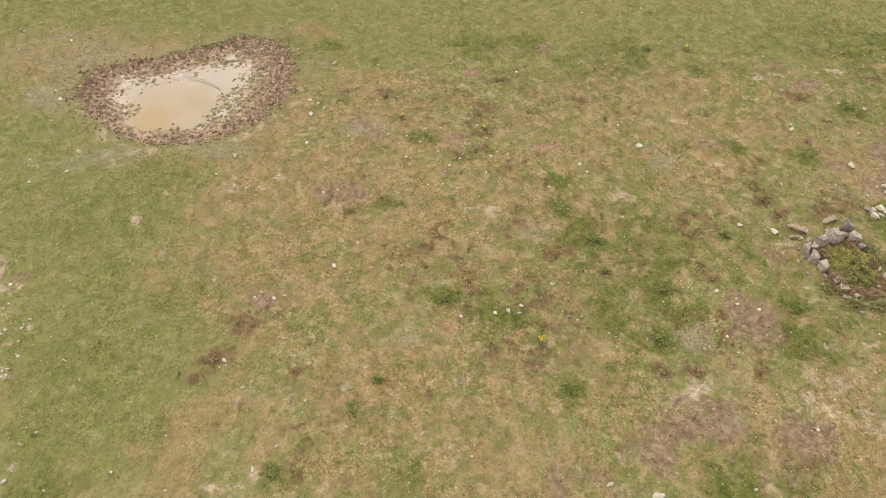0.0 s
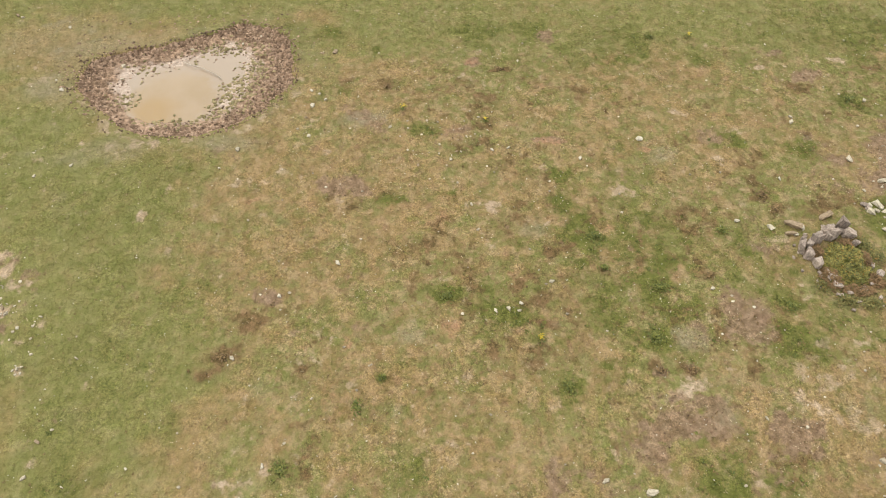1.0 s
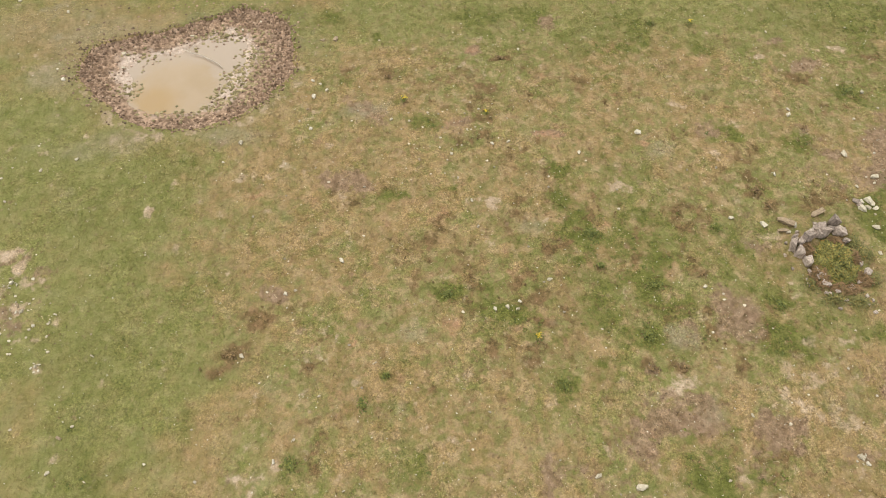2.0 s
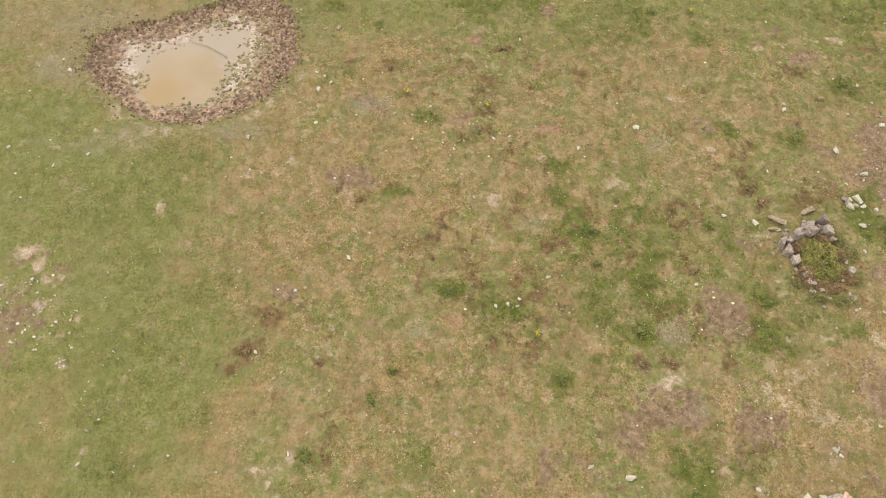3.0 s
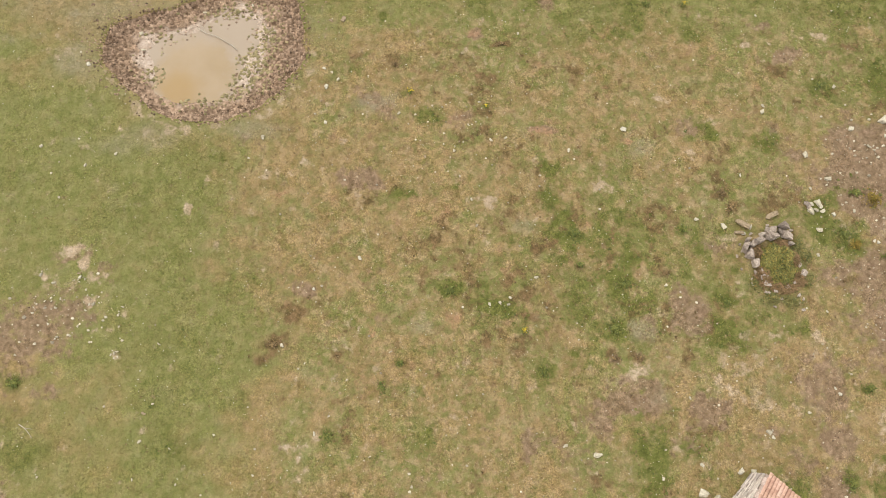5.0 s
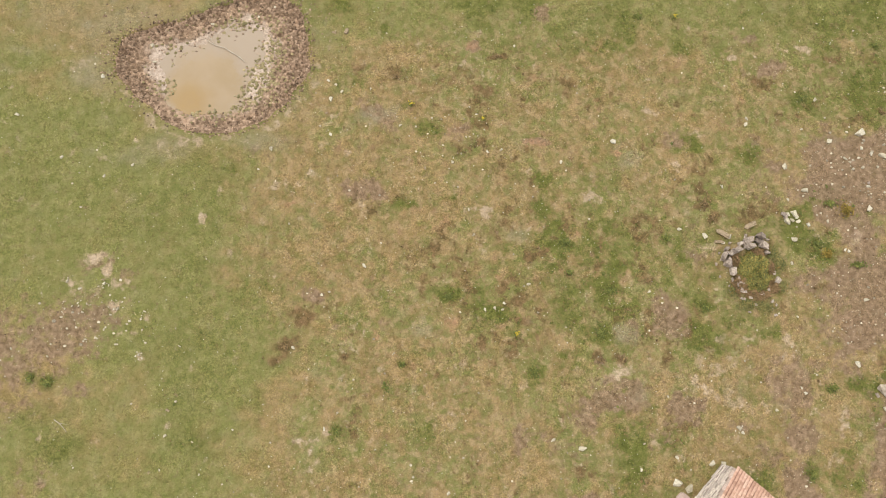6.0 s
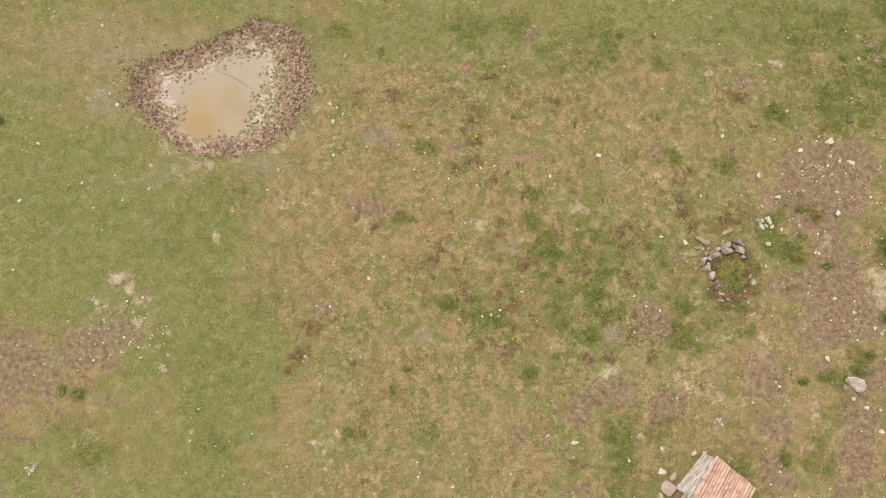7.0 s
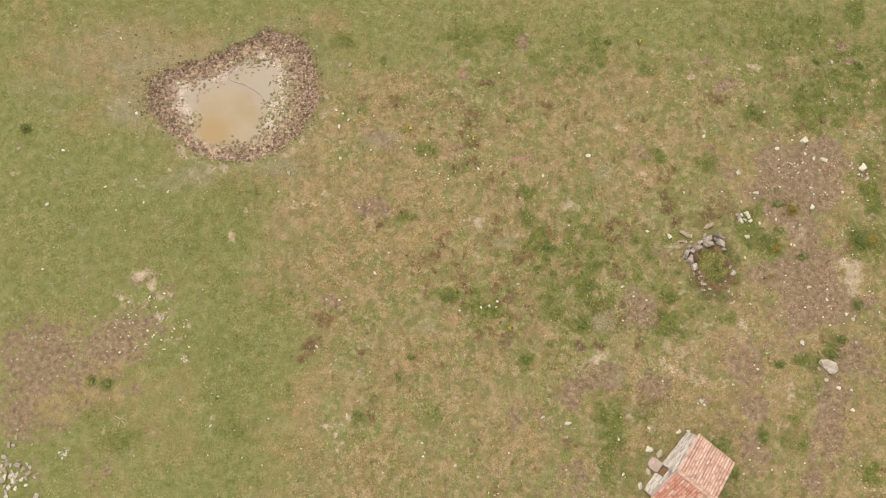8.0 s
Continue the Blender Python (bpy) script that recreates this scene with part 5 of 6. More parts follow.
bush(16.75, -4.1, 1.25, 1.5, 0.5, 7500, 0.10, leaf_mat, "dense yellow-green bramble filling the stone enclosure", 3)
for k, (x, y, rx, ry, tall, mat, label) in enumerate((
        (15.75, -4.9, 0.6, 0.8, 0.4, fern_mat, "rusty bramble growing over low stones"),
        (16.1, -6.15, 0.75, 0.45, 0.25, low_leaf_mat, "low green bramble below the enclosure"),
        (17.2, -6.35, 0.7, 0.45, 0.25, low_leaf_mat, "low green bramble below the enclosure"),
        (18.4, -3.7, 0.5, 0.7, 0.22, low_leaf_mat, "low green bramble beside the enclosure"),
        (18.4, -5.1, 0.5, 0.5, 0.22, low_leaf_mat, "low green bramble beside the enclosure"),
        (17.9, -5.1, 0.6, 0.45, 0.3, fern_mat, "rusty bramble growing over low stones"),
        (16.8, -5.6, 0.9, 0.4, 0.32, fern_mat, "rusty bramble growing over low stones"),
        (18.0, -3.0, 0.45, 0.6, 0.3, low_leaf_mat, "low green bramble beside the enclosure"),
        (15.55, -3.35, 0.35, 0.5, 0.45, fern_mat, "rusty bramble growing inside the enclosure"),
        (17.0, -2.9, 0.6, 0.3, 0.45, fern_mat, "rusty bramble growing inside the enclosure"),
        (17.75, -3.9, 0.3, 0.6, 0.45, fern_mat, "rusty bramble growing inside the enclosure"),
        (15.2, -5.3, 0.4, 0.55, 0.22, low_leaf_mat, "low green bramble beside the enclosure"))):
    bush(x, y, rx, ry, tall, int(1500 * rx * ry) + 120, 0.095, mat, label, 10 + k, loose=mat is low_leaf_mat)


# ---- stone hut with a clay tile roof ----
hut = tagged(new("stone_hut"), "small grey dry-stone hut with a red clay tile roof", "hut")
hut.matrix_world = pose(12.05, -17.63, -0.05, 0, 0, 47.5)
EAST, WEST, DEEP, RIDGE_X, EAVE, RIDGE = 2.45, -2.65, 3.05, -0.32, 1.75, 2.78
THICK = 0.45
DOOR = (-1.20, -0.48, 1.62)


def roof_z(x):
    return RIDGE + (EAVE - RIDGE) * ((x - RIDGE_X) / (EAST - RIDGE_X) if x > RIDGE_X else (RIDGE_X - x) / (RIDGE_X - WEST))


def gable(bm, x0, x1, y0, y1, z0):
    """A slab of wall from z0 up to the roof between x0 and x1."""
    cuts = sorted({x0, x1, *( [RIDGE_X] if x0 < RIDGE_X < x1 else [])})
    for a, b in zip(cuts, cuts[1:]):
        vs = [bm.verts.new(p) for p in ((a, y0, z0), (b, y0, z0), (b, y0, roof_z(b) - 0.1), (a, y0, roof_z(a) - 0.1),
                                        (a, y1, z0), (b, y1, z0), (b, y1, roof_z(b) - 0.1), (a, y1, roof_z(a) - 0.1))]
        for f in ((0, 1, 2, 3), (4, 5, 6, 7), (0, 1, 5, 4), (1, 2, 6, 5), (2, 3, 7, 6), (3, 0, 4, 7)):
            bm.faces.new([vs[i] for i in f])


bm = bmesh.new()
gable(bm, WEST + 0.02, DOOR[0], -0.27, -0.05, -0.1)
gable(bm, DOOR[1], EAST - 0.02, -0.27, -0.05, -0.1)
gable(bm, DOOR[0], DOOR[1], -0.27, -0.05, DOOR[2])
front_wall = part("front_wall", bm, mortar_mat, hut, "grey dry-stone gable wall with a doorway")
bm = bmesh.new()
gable(bm, WEST + 0.02, EAST - 0.02, -DEEP + 0.05, -DEEP + THICK, -0.1)
back_wall = part("back_wall", bm, mortar_mat, hut)
bm = bmesh.new()
box(bm, EAST - THICK, EAST - 0.05, -DEEP + THICK, -0.27, -0.1, EAVE - 0.08)
east_wall = part("side_wall", bm, mortar_mat, hut)
bm = bmesh.new()
box(bm, WEST + 0.05, WEST + THICK, -DEEP + THICK, -0.27, -0.1, EAVE - 0.08)
west_wall = part("side_wall", bm, mortar_mat, hut)
bm = bmesh.new()
box(bm, WEST + THICK, EAST - THICK, -DEEP + THICK, -THICK, -0.1, 0.06)
part("earth_floor", bm, mortar_mat, hut)


def wall_block_mesh(seed, mat=None):
    r = random.Random(seed)
    bm = bmesh.new()
    bmesh.ops.create_cube(bm, size=1)
    for v in bm.verts:
        v.co += Vector((r.uniform(-0.07, 0.07), r.uniform(-0.05, 0.05), r.uniform(-0.09, 0.09)))
    bmesh.ops.bevel(bm, geom=list(bm.edges), offset=0.06, segments=1, affect="EDGES", clamp_overlap=True)
    me = bpy.data.meshes.new("wall_stone")
    bmesh.ops.recalc_face_normals(bm, faces=bm.faces)
    bm.to_mesh(me)
    bm.free()
    me.materials.append(mat or wall_stone_mat)
    return me


wall_stone_mat = plain("wall_stone", (0.46, 0.41, 0.37), (0.78, 0.72, 0.66), 5.0,
                       random_span=[(0, (0.42, 0.39, 0.38)), (0.3, (0.78, 0.74, 0.72)), (0.6, (1.0, 0.97, 0.95)), (1, (1.22, 1.2, 1.18))])
BLOCKS = [wall_block_mesh(400 + k) for k in range(6)]
verge_mat = plain("pinkish_verge_stone", (0.40, 0.31, 0.265), (0.60, 0.50, 0.44), 5.0,
                  random_span=[(0, (0.7, 0.68, 0.66)), (1, (1.12, 1.1, 1.08))])
COPINGS = [wall_block_mesh(420 + k, verge_mat) for k in range(3)]


def lay_stones(owner, length, top, place, hole=None, seed=1):
    """Courses of rough blocks; place(s, z) gives the pose of a block at s along the wall."""
    r = random.Random(seed)
    z = -0.05
    while z < 2.9:
        tall = r.uniform(0.08, 0.17)
        s = r.uniform(-0.15, 0)
        while s < length:
            long = r.uniform(0.14, 0.62)
            a, b = max(s, 0), min(s + long, length)
            s += long
            if b - a < 0.1 or z + tall > min(top(a), top(b)) + 0.02:
                continue
            if hole and b > hole[0] and a < hole[1] and z < hole[2]:
                if a < hole[0] - 0.12:
                    b = hole[0]
                elif b > hole[1] + 0.12:
                    a = hole[1]
                else:
                    continue
            ob = new("stone", r.choice(BLOCKS))
            ob.parent = owner
            ob.matrix_local = place((a + b) / 2, z + tall / 2) @ pose(0, r.uniform(-0.03, 0.015), 0, r.uniform(-3, 3), r.uniform(-3, 3), r.uniform(-3, 3)) @ \
                Matrix.Diagonal((b - a - 0.015, 0.2, tall - 0.012, 1))
        z += tall


lay_stones(front_wall, EAST - WEST, lambda s: roof_z(WEST + s) - 0.1, lambda s, z: pose(WEST + s, -0.06, z),
           (DOOR[0] - WEST, DOOR[1] - WEST, DOOR[2]), 1)
lay_stones(back_wall, EAST - WEST, lambda s: roof_z(WEST + s) - 0.1, lambda s, z: pose(WEST + s, -DEEP + 0.06, z), None, 2)
lay_stones(east_wall, DEEP - 0.3, lambda s: EAVE - 0.1, lambda s, z: pose(EAST - 0.06, -0.15 - s, z, 0, 0, 90), None, 3)
lay_stones(west_wall, DEEP - 0.3, lambda s: EAVE - 0.1, lambda s, z: pose(WEST + 0.06, -0.15 - s, z, 0, 0, 90), None, 4)

# coping stones along the top of the gable
r = random.Random(33)
s_at = WEST
while s_at < EAST - 0.05:
    long = min(r.uniform(0.28, 0.55), EAST - s_at)
    xm = s_at + long / 2
    lean = math.degrees(math.atan2(roof_z(s_at + long) - roof_z(s_at), long))
    ob = new("coping_stone", r.choice(COPINGS))
    ob.parent = front_wall
    ob.matrix_local = pose(xm, -0.09 + r.uniform(-0.02, 0.02), roof_z(xm) - 0.03, r.uniform(-4, 4), -lean, r.uniform(-5, 5)) @ \
        Matrix.Diagonal((long - 0.02, r.uniform(0.17, 0.24), r.uniform(0.08, 0.13), 1))
    s_at += long

bm = bmesh.new()
box(bm, DOOR[0] - 0.2, DOOR[1] + 0.2, -0.26, 0.0, DOOR[2], DOOR[2] + 0.14)
bmesh.ops.bevel(bm, geom=list(bm.edges), offset=0.02, segments=1, affect="EDGES")
part("lintel", bm, pink_slab, hut, "pale stone lintel over the doorway")
door = new("door")
door.parent = hut
tagged(door, "low brown plank door")
for k in range(4):
    w = (DOOR[1] - DOOR[0]) / 4
    bm = bmesh.new()
    box(bm, DOOR[0] + k * w + 0.006, DOOR[0] + (k + 1) * w - 0.006, -0.16, -0.12, 0.02, DOOR[2] - 0.02)
    part("plank", bm, wood_mat, door)
bm = bmesh.new()
box(bm, DOOR[0] + 0.05, DOOR[1] - 0.05, -0.12, -0.09, 1.05, 1.15)
part("batten", bm, wood_mat, door)

# roof: boards below, troughs, and rows of barrel tiles
OVER = 0.14
for side, name in ((1, "roof_slope"), (-1, "roof_slope")):
    bm = bmesh.new()
    xe = EAST + OVER if side > 0 else WEST - OVER
    ze = EAVE + (EAVE - RIDGE) * OVER / (EAST - RIDGE_X)
    y0, y1 = -0.26, -DEEP - 0.12
    vs = [bm.verts.new(p) for p in ((RIDGE_X, y0, RIDGE - 0.02), (xe, y0, ze - 0.02), (xe, y1, ze - 0.02), (RIDGE_X, y1, RIDGE - 0.02),
                                    (RIDGE_X, y0, RIDGE - 0.10), (xe, y0, ze - 0.10), (xe, y1, ze - 0.10), (RIDGE_X, y1, RIDGE - 0.10))]
    for f in ((0, 1, 2, 3), (4, 5, 6, 7), (0, 1, 5, 4), (1, 2, 6, 5), (2, 3, 7, 6), (3, 0, 4, 7)):
        bm.faces.new([vs[i] for i in f])
    slope = part(name, bm, under_tile, hut, "pinkish clay tile slope" if side > 0 else "redder clay tile slope")
    if side > 0:
        roof_east = slope
    else:
        roof_west = slope


def barrel_mesh(mat, seed, long=0.38, wide=0.092):
    r = random.Random(seed)
    verts, faces = [], []
    n = 6
    for end, (t, k) in enumerate(((0.0, 1.06), (1.0, 0.88))):
        for shell in (1.0, 0.86):
            for i in range(n + 1):
                a = math.pi * i / n
                verts.append((t * long, -math.cos(a) * wide * k * shell, math.sin(a) * wide * 0.72 * k * shell + r.uniform(-0.003, 0.003)))
    m = n + 1
    for i in range(n):
        faces += [(i, i + 1, 2 * m + i + 1, 2 * m + i), (m + i + 1, m + i, 3 * m + i, 3 * m + i + 1),
                  (i, m + i, m + i + 1, i + 1), (2 * m + i + 1, 3 * m + i + 1, 3 * m + i, 2 * m + i)]
    faces += [(0, 2 * m, 3 * m, m), (n, m + n, 3 * m + n, 2 * m + n)]
    return mesh_of("roof_tile", verts, faces, mat)


def lay_tiles(owner, side, mats, seed):
    r = random.Random(seed)
    meshes = [barrel_mesh(m, seed + k) for k, m in enumerate(mats)]
    x_end = EAST + OVER + 0.05 if side > 0 else WEST - OVER - 0.05
    run = abs(x_end - RIDGE_X)
    fall = math.degrees(math.atan2(RIDGE - EAVE, abs((EAST if side > 0 else WEST) - RIDGE_X)))
    cols, y0, y1 = 15, -0.24, -DEEP - 0.08
    step = (y1 - y0) / cols
    rows = 11
    pitch = run / math.cos(radians(fall)) / rows
    for c in range(cols + 1):
        y = y0 + c * step + r.uniform(-0.012, 0.012)
        for k in range(rows):
            d = (k + 1) * pitch + r.uniform(-0.025, 0.025)
            x = RIDGE_X + side * d * math.cos(radians(fall))
            z = RIDGE - d * math.sin(radians(fall)) + 0.028
            ob = new("tile", r.choice(meshes))
            ob.parent = owner
            up = pose(x, y, z, 0, 0, 180 if side > 0 else 0)
            ob.matrix_local = up @ pose(0, 0, 0, r.uniform(-4, 4), -fall + 2.5, r.uniform(-2.5, 2.5))


# ridge: a row of mortared barrel tiles
ridge_meshes = [barrel_mesh(tile_mat, 900 + k, 0.46, 0.13) for k in range(2)]
for k in range(8):
    ob = new("ridge_tile", ridge_meshes[k % 2])
    ob.parent = hut
    ob.matrix_local = pose(RIDGE_X + 0.01 * (k % 3), -0.24 - k * 0.36, RIDGE + 0.05 + 0.004 * (k % 2), rng.uniform(-3, 3), 2, -90 + rng.uniform(-3, 3))
bm = bmesh.new()
box(bm, RIDGE_X - 0.14, RIDGE_X + 0.14, -DEEP - 0.08, -0.26, RIDGE - 0.02, RIDGE + 0.06)
part("ridge_mortar", bm, mortar_mat, hut)

# the flat slab before the door
bm = bmesh.new()
r = random.Random(77)
corners = ((-0.55, -0.3), (-0.45, -0.5), (0.3, -0.52), (0.52, -0.36), (0.56, 0.2), (0.4, 0.5), (-0.1, 0.56), (-0.42, 0.46), (-0.57, 0.2))
rim = [(x * r.uniform(0.95, 1.05), y * r.uniform(0.95, 1.05)) for x, y in corners]
lo = [bm.verts.new((x, y, 0)) for x, y in rim]
hi = [bm.verts.new((x * 0.96, y * 0.96, 0.16)) for x, y in rim]
bm.faces.new(lo)
bm.faces.new(hi)
for k in range(9):
    bm.faces.new((lo[k], lo[(k + 1) % 9], hi[(k + 1) % 9], hi[k]))
slab = part("doorstep_slab", bm, pink_slab)
slab.matrix_world = pose(11.2, -17.93, height(11.2, -17.93) - 0.02, 3, -2, 50) @ Matrix.Diagonal((0.76, 0.84, 1, 1))
tagged(slab, "flat pinkish stone slab before the hut door", "slab")


# ---- pond: trodden clods, weedy lumps, a fallen branch ----
def lump_field(name, spots, mat, label, category, tall=0.6):
    """Many low irregular lumps joined in one mesh."""
    r = random.Random(len(spots))
    verts, faces = [], []
    ring = 6
    for x, y, z, s in spots:
        k = len(verts)
        turn = r.uniform(0, 6.283)
        for level, (rad, up) in enumerate(((1.0, -0.25), (0.78, 0.55))):
            for i in range(ring):
                a = turn + 2 * math.pi * i / ring + 0.4 * level
                q = s * rad * r.uniform(0.65, 1.25)
                verts.append((x + math.cos(a) * q, y + math.sin(a) * q * 0.85, z + s * tall * up * r.uniform(0.6, 1.3)))
        verts.append((x + r.uniform(-0.3, 0.3) * s, y + r.uniform(-0.3, 0.3) * s, z + s * tall * r.uniform(0.6, 1.0)))
        for i in range(ring):
            j = (i + 1) % ring
            faces += [(k + i, k + j, k + ring + j, k + ring + i), (k + ring + i, k + ring + j, k + 2 * ring)]
    return tagged(new(name, mesh_of(name, verts, faces, mat, mat is not pebble_mat)), label, category, kind="stuff")


def scatter(count, box_, keep, seed):
    """Points in a rectangle, each kept with the chance that keep(x, y, land) gives."""
    r = np.random.RandomState(seed)
    x = r.uniform(box_[0], box_[1], count)
    y = r.uniform(box_[2], box_[3], count)
    z, cov = land(x, y)
    ok = r.rand(count) < keep(x, y, cov)
    return x[ok], y[ok], z[ok], {k: v[ok] for k, v in cov.items()}, r


POND_BOX = (-27, -10, 4.5, 17)


def rim_chance(x, y, cov):
    d, w = reach(x, y, MUD_REACH), reach(x, y, WATER_REACH)
    return np.where((d < 1.04) & (w > 1.15), np.clip((d - 0.70) / 0.2, 0.1, 1) * np.clip((1.06 - d) / 0.06, 0.2, 1), np.where((d < 1.18) & (x < -22), 0.14, 0))


x, y, z, cov, r = scatter(9500, POND_BOX, rim_chance, 11)
lump_field("mud_clods", [(a, b, c + 0.01, s) for a, b, c, s in zip(x, y, z, r.uniform(0.03, 0.085, len(x)))], clod_mat,
           "brown mud trodden into clods round the pond", "mud", 0.9)


def bank_chance(x, y, cov):
    d = reach(x, y, MUD_REACH)
    return np.where((d > 0.95) & (d < 1.05) & (y > 11.2) & (x < -17), 0.6, np.where((d > 0.85) & (d < 1.14) & (x < -21), 0.22, 0))


x, y, z, cov, r = scatter(2600, POND_BOX, bank_chance, 21)
lump_field("bank_clods", [(a, b, c + 0.02, s) for a, b, c, s in zip(x, y, z, r.uniform(0.04, 0.10, len(x)))], dark_mud,
           "dark wet clods along the pond's broken bank", "mud", 0.8)


def tussock_chance(x, y, cov):
    """Tussocks stand in the shallows of the east, fewer along the west and south shores."""
    d, w = reach(x, y, MUD_REACH), reach(x, y, WATER_REACH)
    beds = sum(k * np.exp(-(((x - a) / p) ** 2 + ((y - b) / q) ** 2)) for a, b, p, q, k in (
        (-15.0, 9.4, 1.1, 1.6, 1.0), (-14.2, 11.4, 0.7, 1.6, 0.8), (-21.4, 8.9, 0.9, 0.6, 0.6), (-18.6, 6.9, 1.5, 0.4, 0.6),
        (-21.0, 11.6, 1.2, 0.6, 0.3), (-16.5, 13.6, 2.0, 0.5, 0.6), (-16.0, 7.6, 0.7, 0.5, 0.7)))
    return np.where((d < 0.9) & (w > 0.80), np.clip(beds * np.clip((w - 0.78) * 6, 0, 1) + 0.02, 0, 1), 0)


x, y, z, cov, r = scatter(10000, POND_BOX, tussock_chance, 12)
lump_field("weedy_clods", [(a, b, max(c, WATER_Z) + 0.005, s) for a, b, c, s in zip(x, y, z, r.uniform(0.05, 0.15, len(x)))], green_clod_mat,
           "low olive tussocks standing in pond mud", "mud", 0.45)


def silt_chance(x, y, cov):
    d, w = reach(x, y, MUD_REACH), reach(x, y, WATER_REACH)
    return np.where((d < 0.85) & (w > 1.0), 0.3, np.where((w > 0.72) & (y > 10.3), 0.10, 0))


x, y, z, cov, r = scatter(4500, POND_BOX, silt_chance, 19)
lump_field("silt_clods", [(a, b, max(c, WATER_Z) + 0.005, s) for a, b, c, s in zip(x, y, z, r.uniform(0.03, 0.10, len(x)))], clod_mat,
           "lumps of pale silt trodden up inside the pond", "mud", 0.5)

branch = tagged(new("fallen_branch"), "bare bleached branch lying in the pond mud", "branch")
branch.matrix_world = pose(-17.5, 11.6, -0.24, 0, 0, -27)


def limb(name, points, r0, r1, owner):
    verts, faces = [], []
    for k, (px, py, pz) in enumerate(points):
        rad = r0 + (r1 - r0) * k / (len(points) - 1)
        for i in range(6):
            a = 2 * math.pi * i / 6
            verts.append((px, py + math.cos(a) * rad, pz + math.sin(a) * rad))
    for k in range(len(points) - 1):
        for i in range(6):
            faces.append((k * 6 + i, k * 6 + (i + 1) % 6, k * 6 + 6 + (i + 1) % 6, k * 6 + 6 + i))
    ob = new(name, mesh_of(name, verts, faces, dead_wood, True))
    ob.parent = owner
    return ob


limb("stem", [(-1.6, 0.05, 0.06), (-0.9, -0.05, 0.08), (-0.2, 0.08, 0.06), (0.5, 0.0, 0.07), (1.1, -0.06, 0.05), (1.5, -0.2, 0.03)], 0.02, 0.034, branch)
limb("twig", [(-0.9, -0.05, 0.08), (-1.3, 0.25, 0.1), (-1.7, 0.3, 0.08)], 0.018, 0.008, branch)

# ---- small stuff: pebbles, weeds, flowers, grass ----
VIEW = (-38, 34, -24, 25)


def pebble_chance(x, y, c):
    """Chips lie thick in the rubble and on worn soil, and thinly everywhere."""
    heaps = sum(np.exp(-(((x - a) / q) ** 2 + ((y - b) / q) ** 2)) for a, b, q in (
        (24.5, 2.6, 2.6), (-26.5, -6.6, 1.6), (-31.0, -8.5, 1.2), (22.6, -7.0, 2.6), (28.5, 3.5, 2.0), (-23.5, -7.2, 1.6), (-24.6, -5.2, 1.4), (-22.4, -6.4, 1.2), (10.3, -7.4, 1.2), (-3.0, 5.0, 2.5)))
    return np.clip(0.010 + 0.05 * np.clip(c["pale"], 0, 1) + 0.035 * c["worn"] + np.clip(c["soil"] - 0.35, 0, 1) * 0.22 + 0.55 * heaps, 0, 1) * (c["mud"] < 0)


x, y, z, cov, r = scatter(30000, VIEW, pebble_chance, 13)
near_heap = np.exp(-np.minimum(np.hypot(x - 24.5, y - 2.6), np.hypot(x + 27.0, y + 6.8)) / 3.0)
lump_field("pebbles", [(a, b, c, s) for a, b, c, s in zip(x, y, z, 0.018 + (0.085 + 0.06 * near_heap) * r.rand(len(x)) ** 3.2)], pebble_mat,
           "pale pebbles and stone chips strewn on soil", "pebbles", 0.8)


x, y, z, cov, r = scatter(90000, VIEW, lambda x, y, c: np.clip(c["soil"] - 0.3, 0, 0.8) * 0.6 * (c["mud"] < 0), 27)
lump_field("soil_crumbs", [(a, b, c, s) for a, b, c, s in zip(x, y, z, 0.018 + 0.045 * r.rand(len(x)) ** 2)], crumb_mat,
           "crumbs of dry brown soil on worn ground", "soil", 0.9)


def rosettes(name, chance, count, leaves, leaf, mat, label, category, seed, box_=VIEW, lift=0.5):
    """Low plants, each a ring of splayed leaves, joined in one mesh."""
    x, y, z, cov, r = scatter(count, box_, chance, seed)
    n = len(x)
    verts, faces = [], []
    for k in range(n):
        s = leaf * r.uniform(0.5, 1.4)
        turn = r.uniform(0, 6.28)
        for i in range(leaves):
            a = turn + 6.283 * i / leaves + r.uniform(-0.4, 0.4)
            t = r.uniform(0.15, 1.0) * lift
            c, sn = math.cos(a), math.sin(a)
            q = s * r.uniform(0.6, 1.2)
            b = len(verts)
            verts += [(x[k], y[k], z[k]), (x[k] + (c * 0.55 - sn * 0.25) * q, y[k] + (sn * 0.55 + c * 0.25) * q, z[k] + q * t),
                      (x[k] + c * q, y[k] + sn * q, z[k] + q * t * 1.1), (x[k] + (c * 0.55 + sn * 0.25) * q, y[k] + (sn * 0.55 - c * 0.25) * q, z[k] + q * t)]
            faces.append((b, b + 1, b + 2, b + 3))
    return tagged(new(name, mesh_of(name, verts, faces, mat)), label, category, kind="stuff")


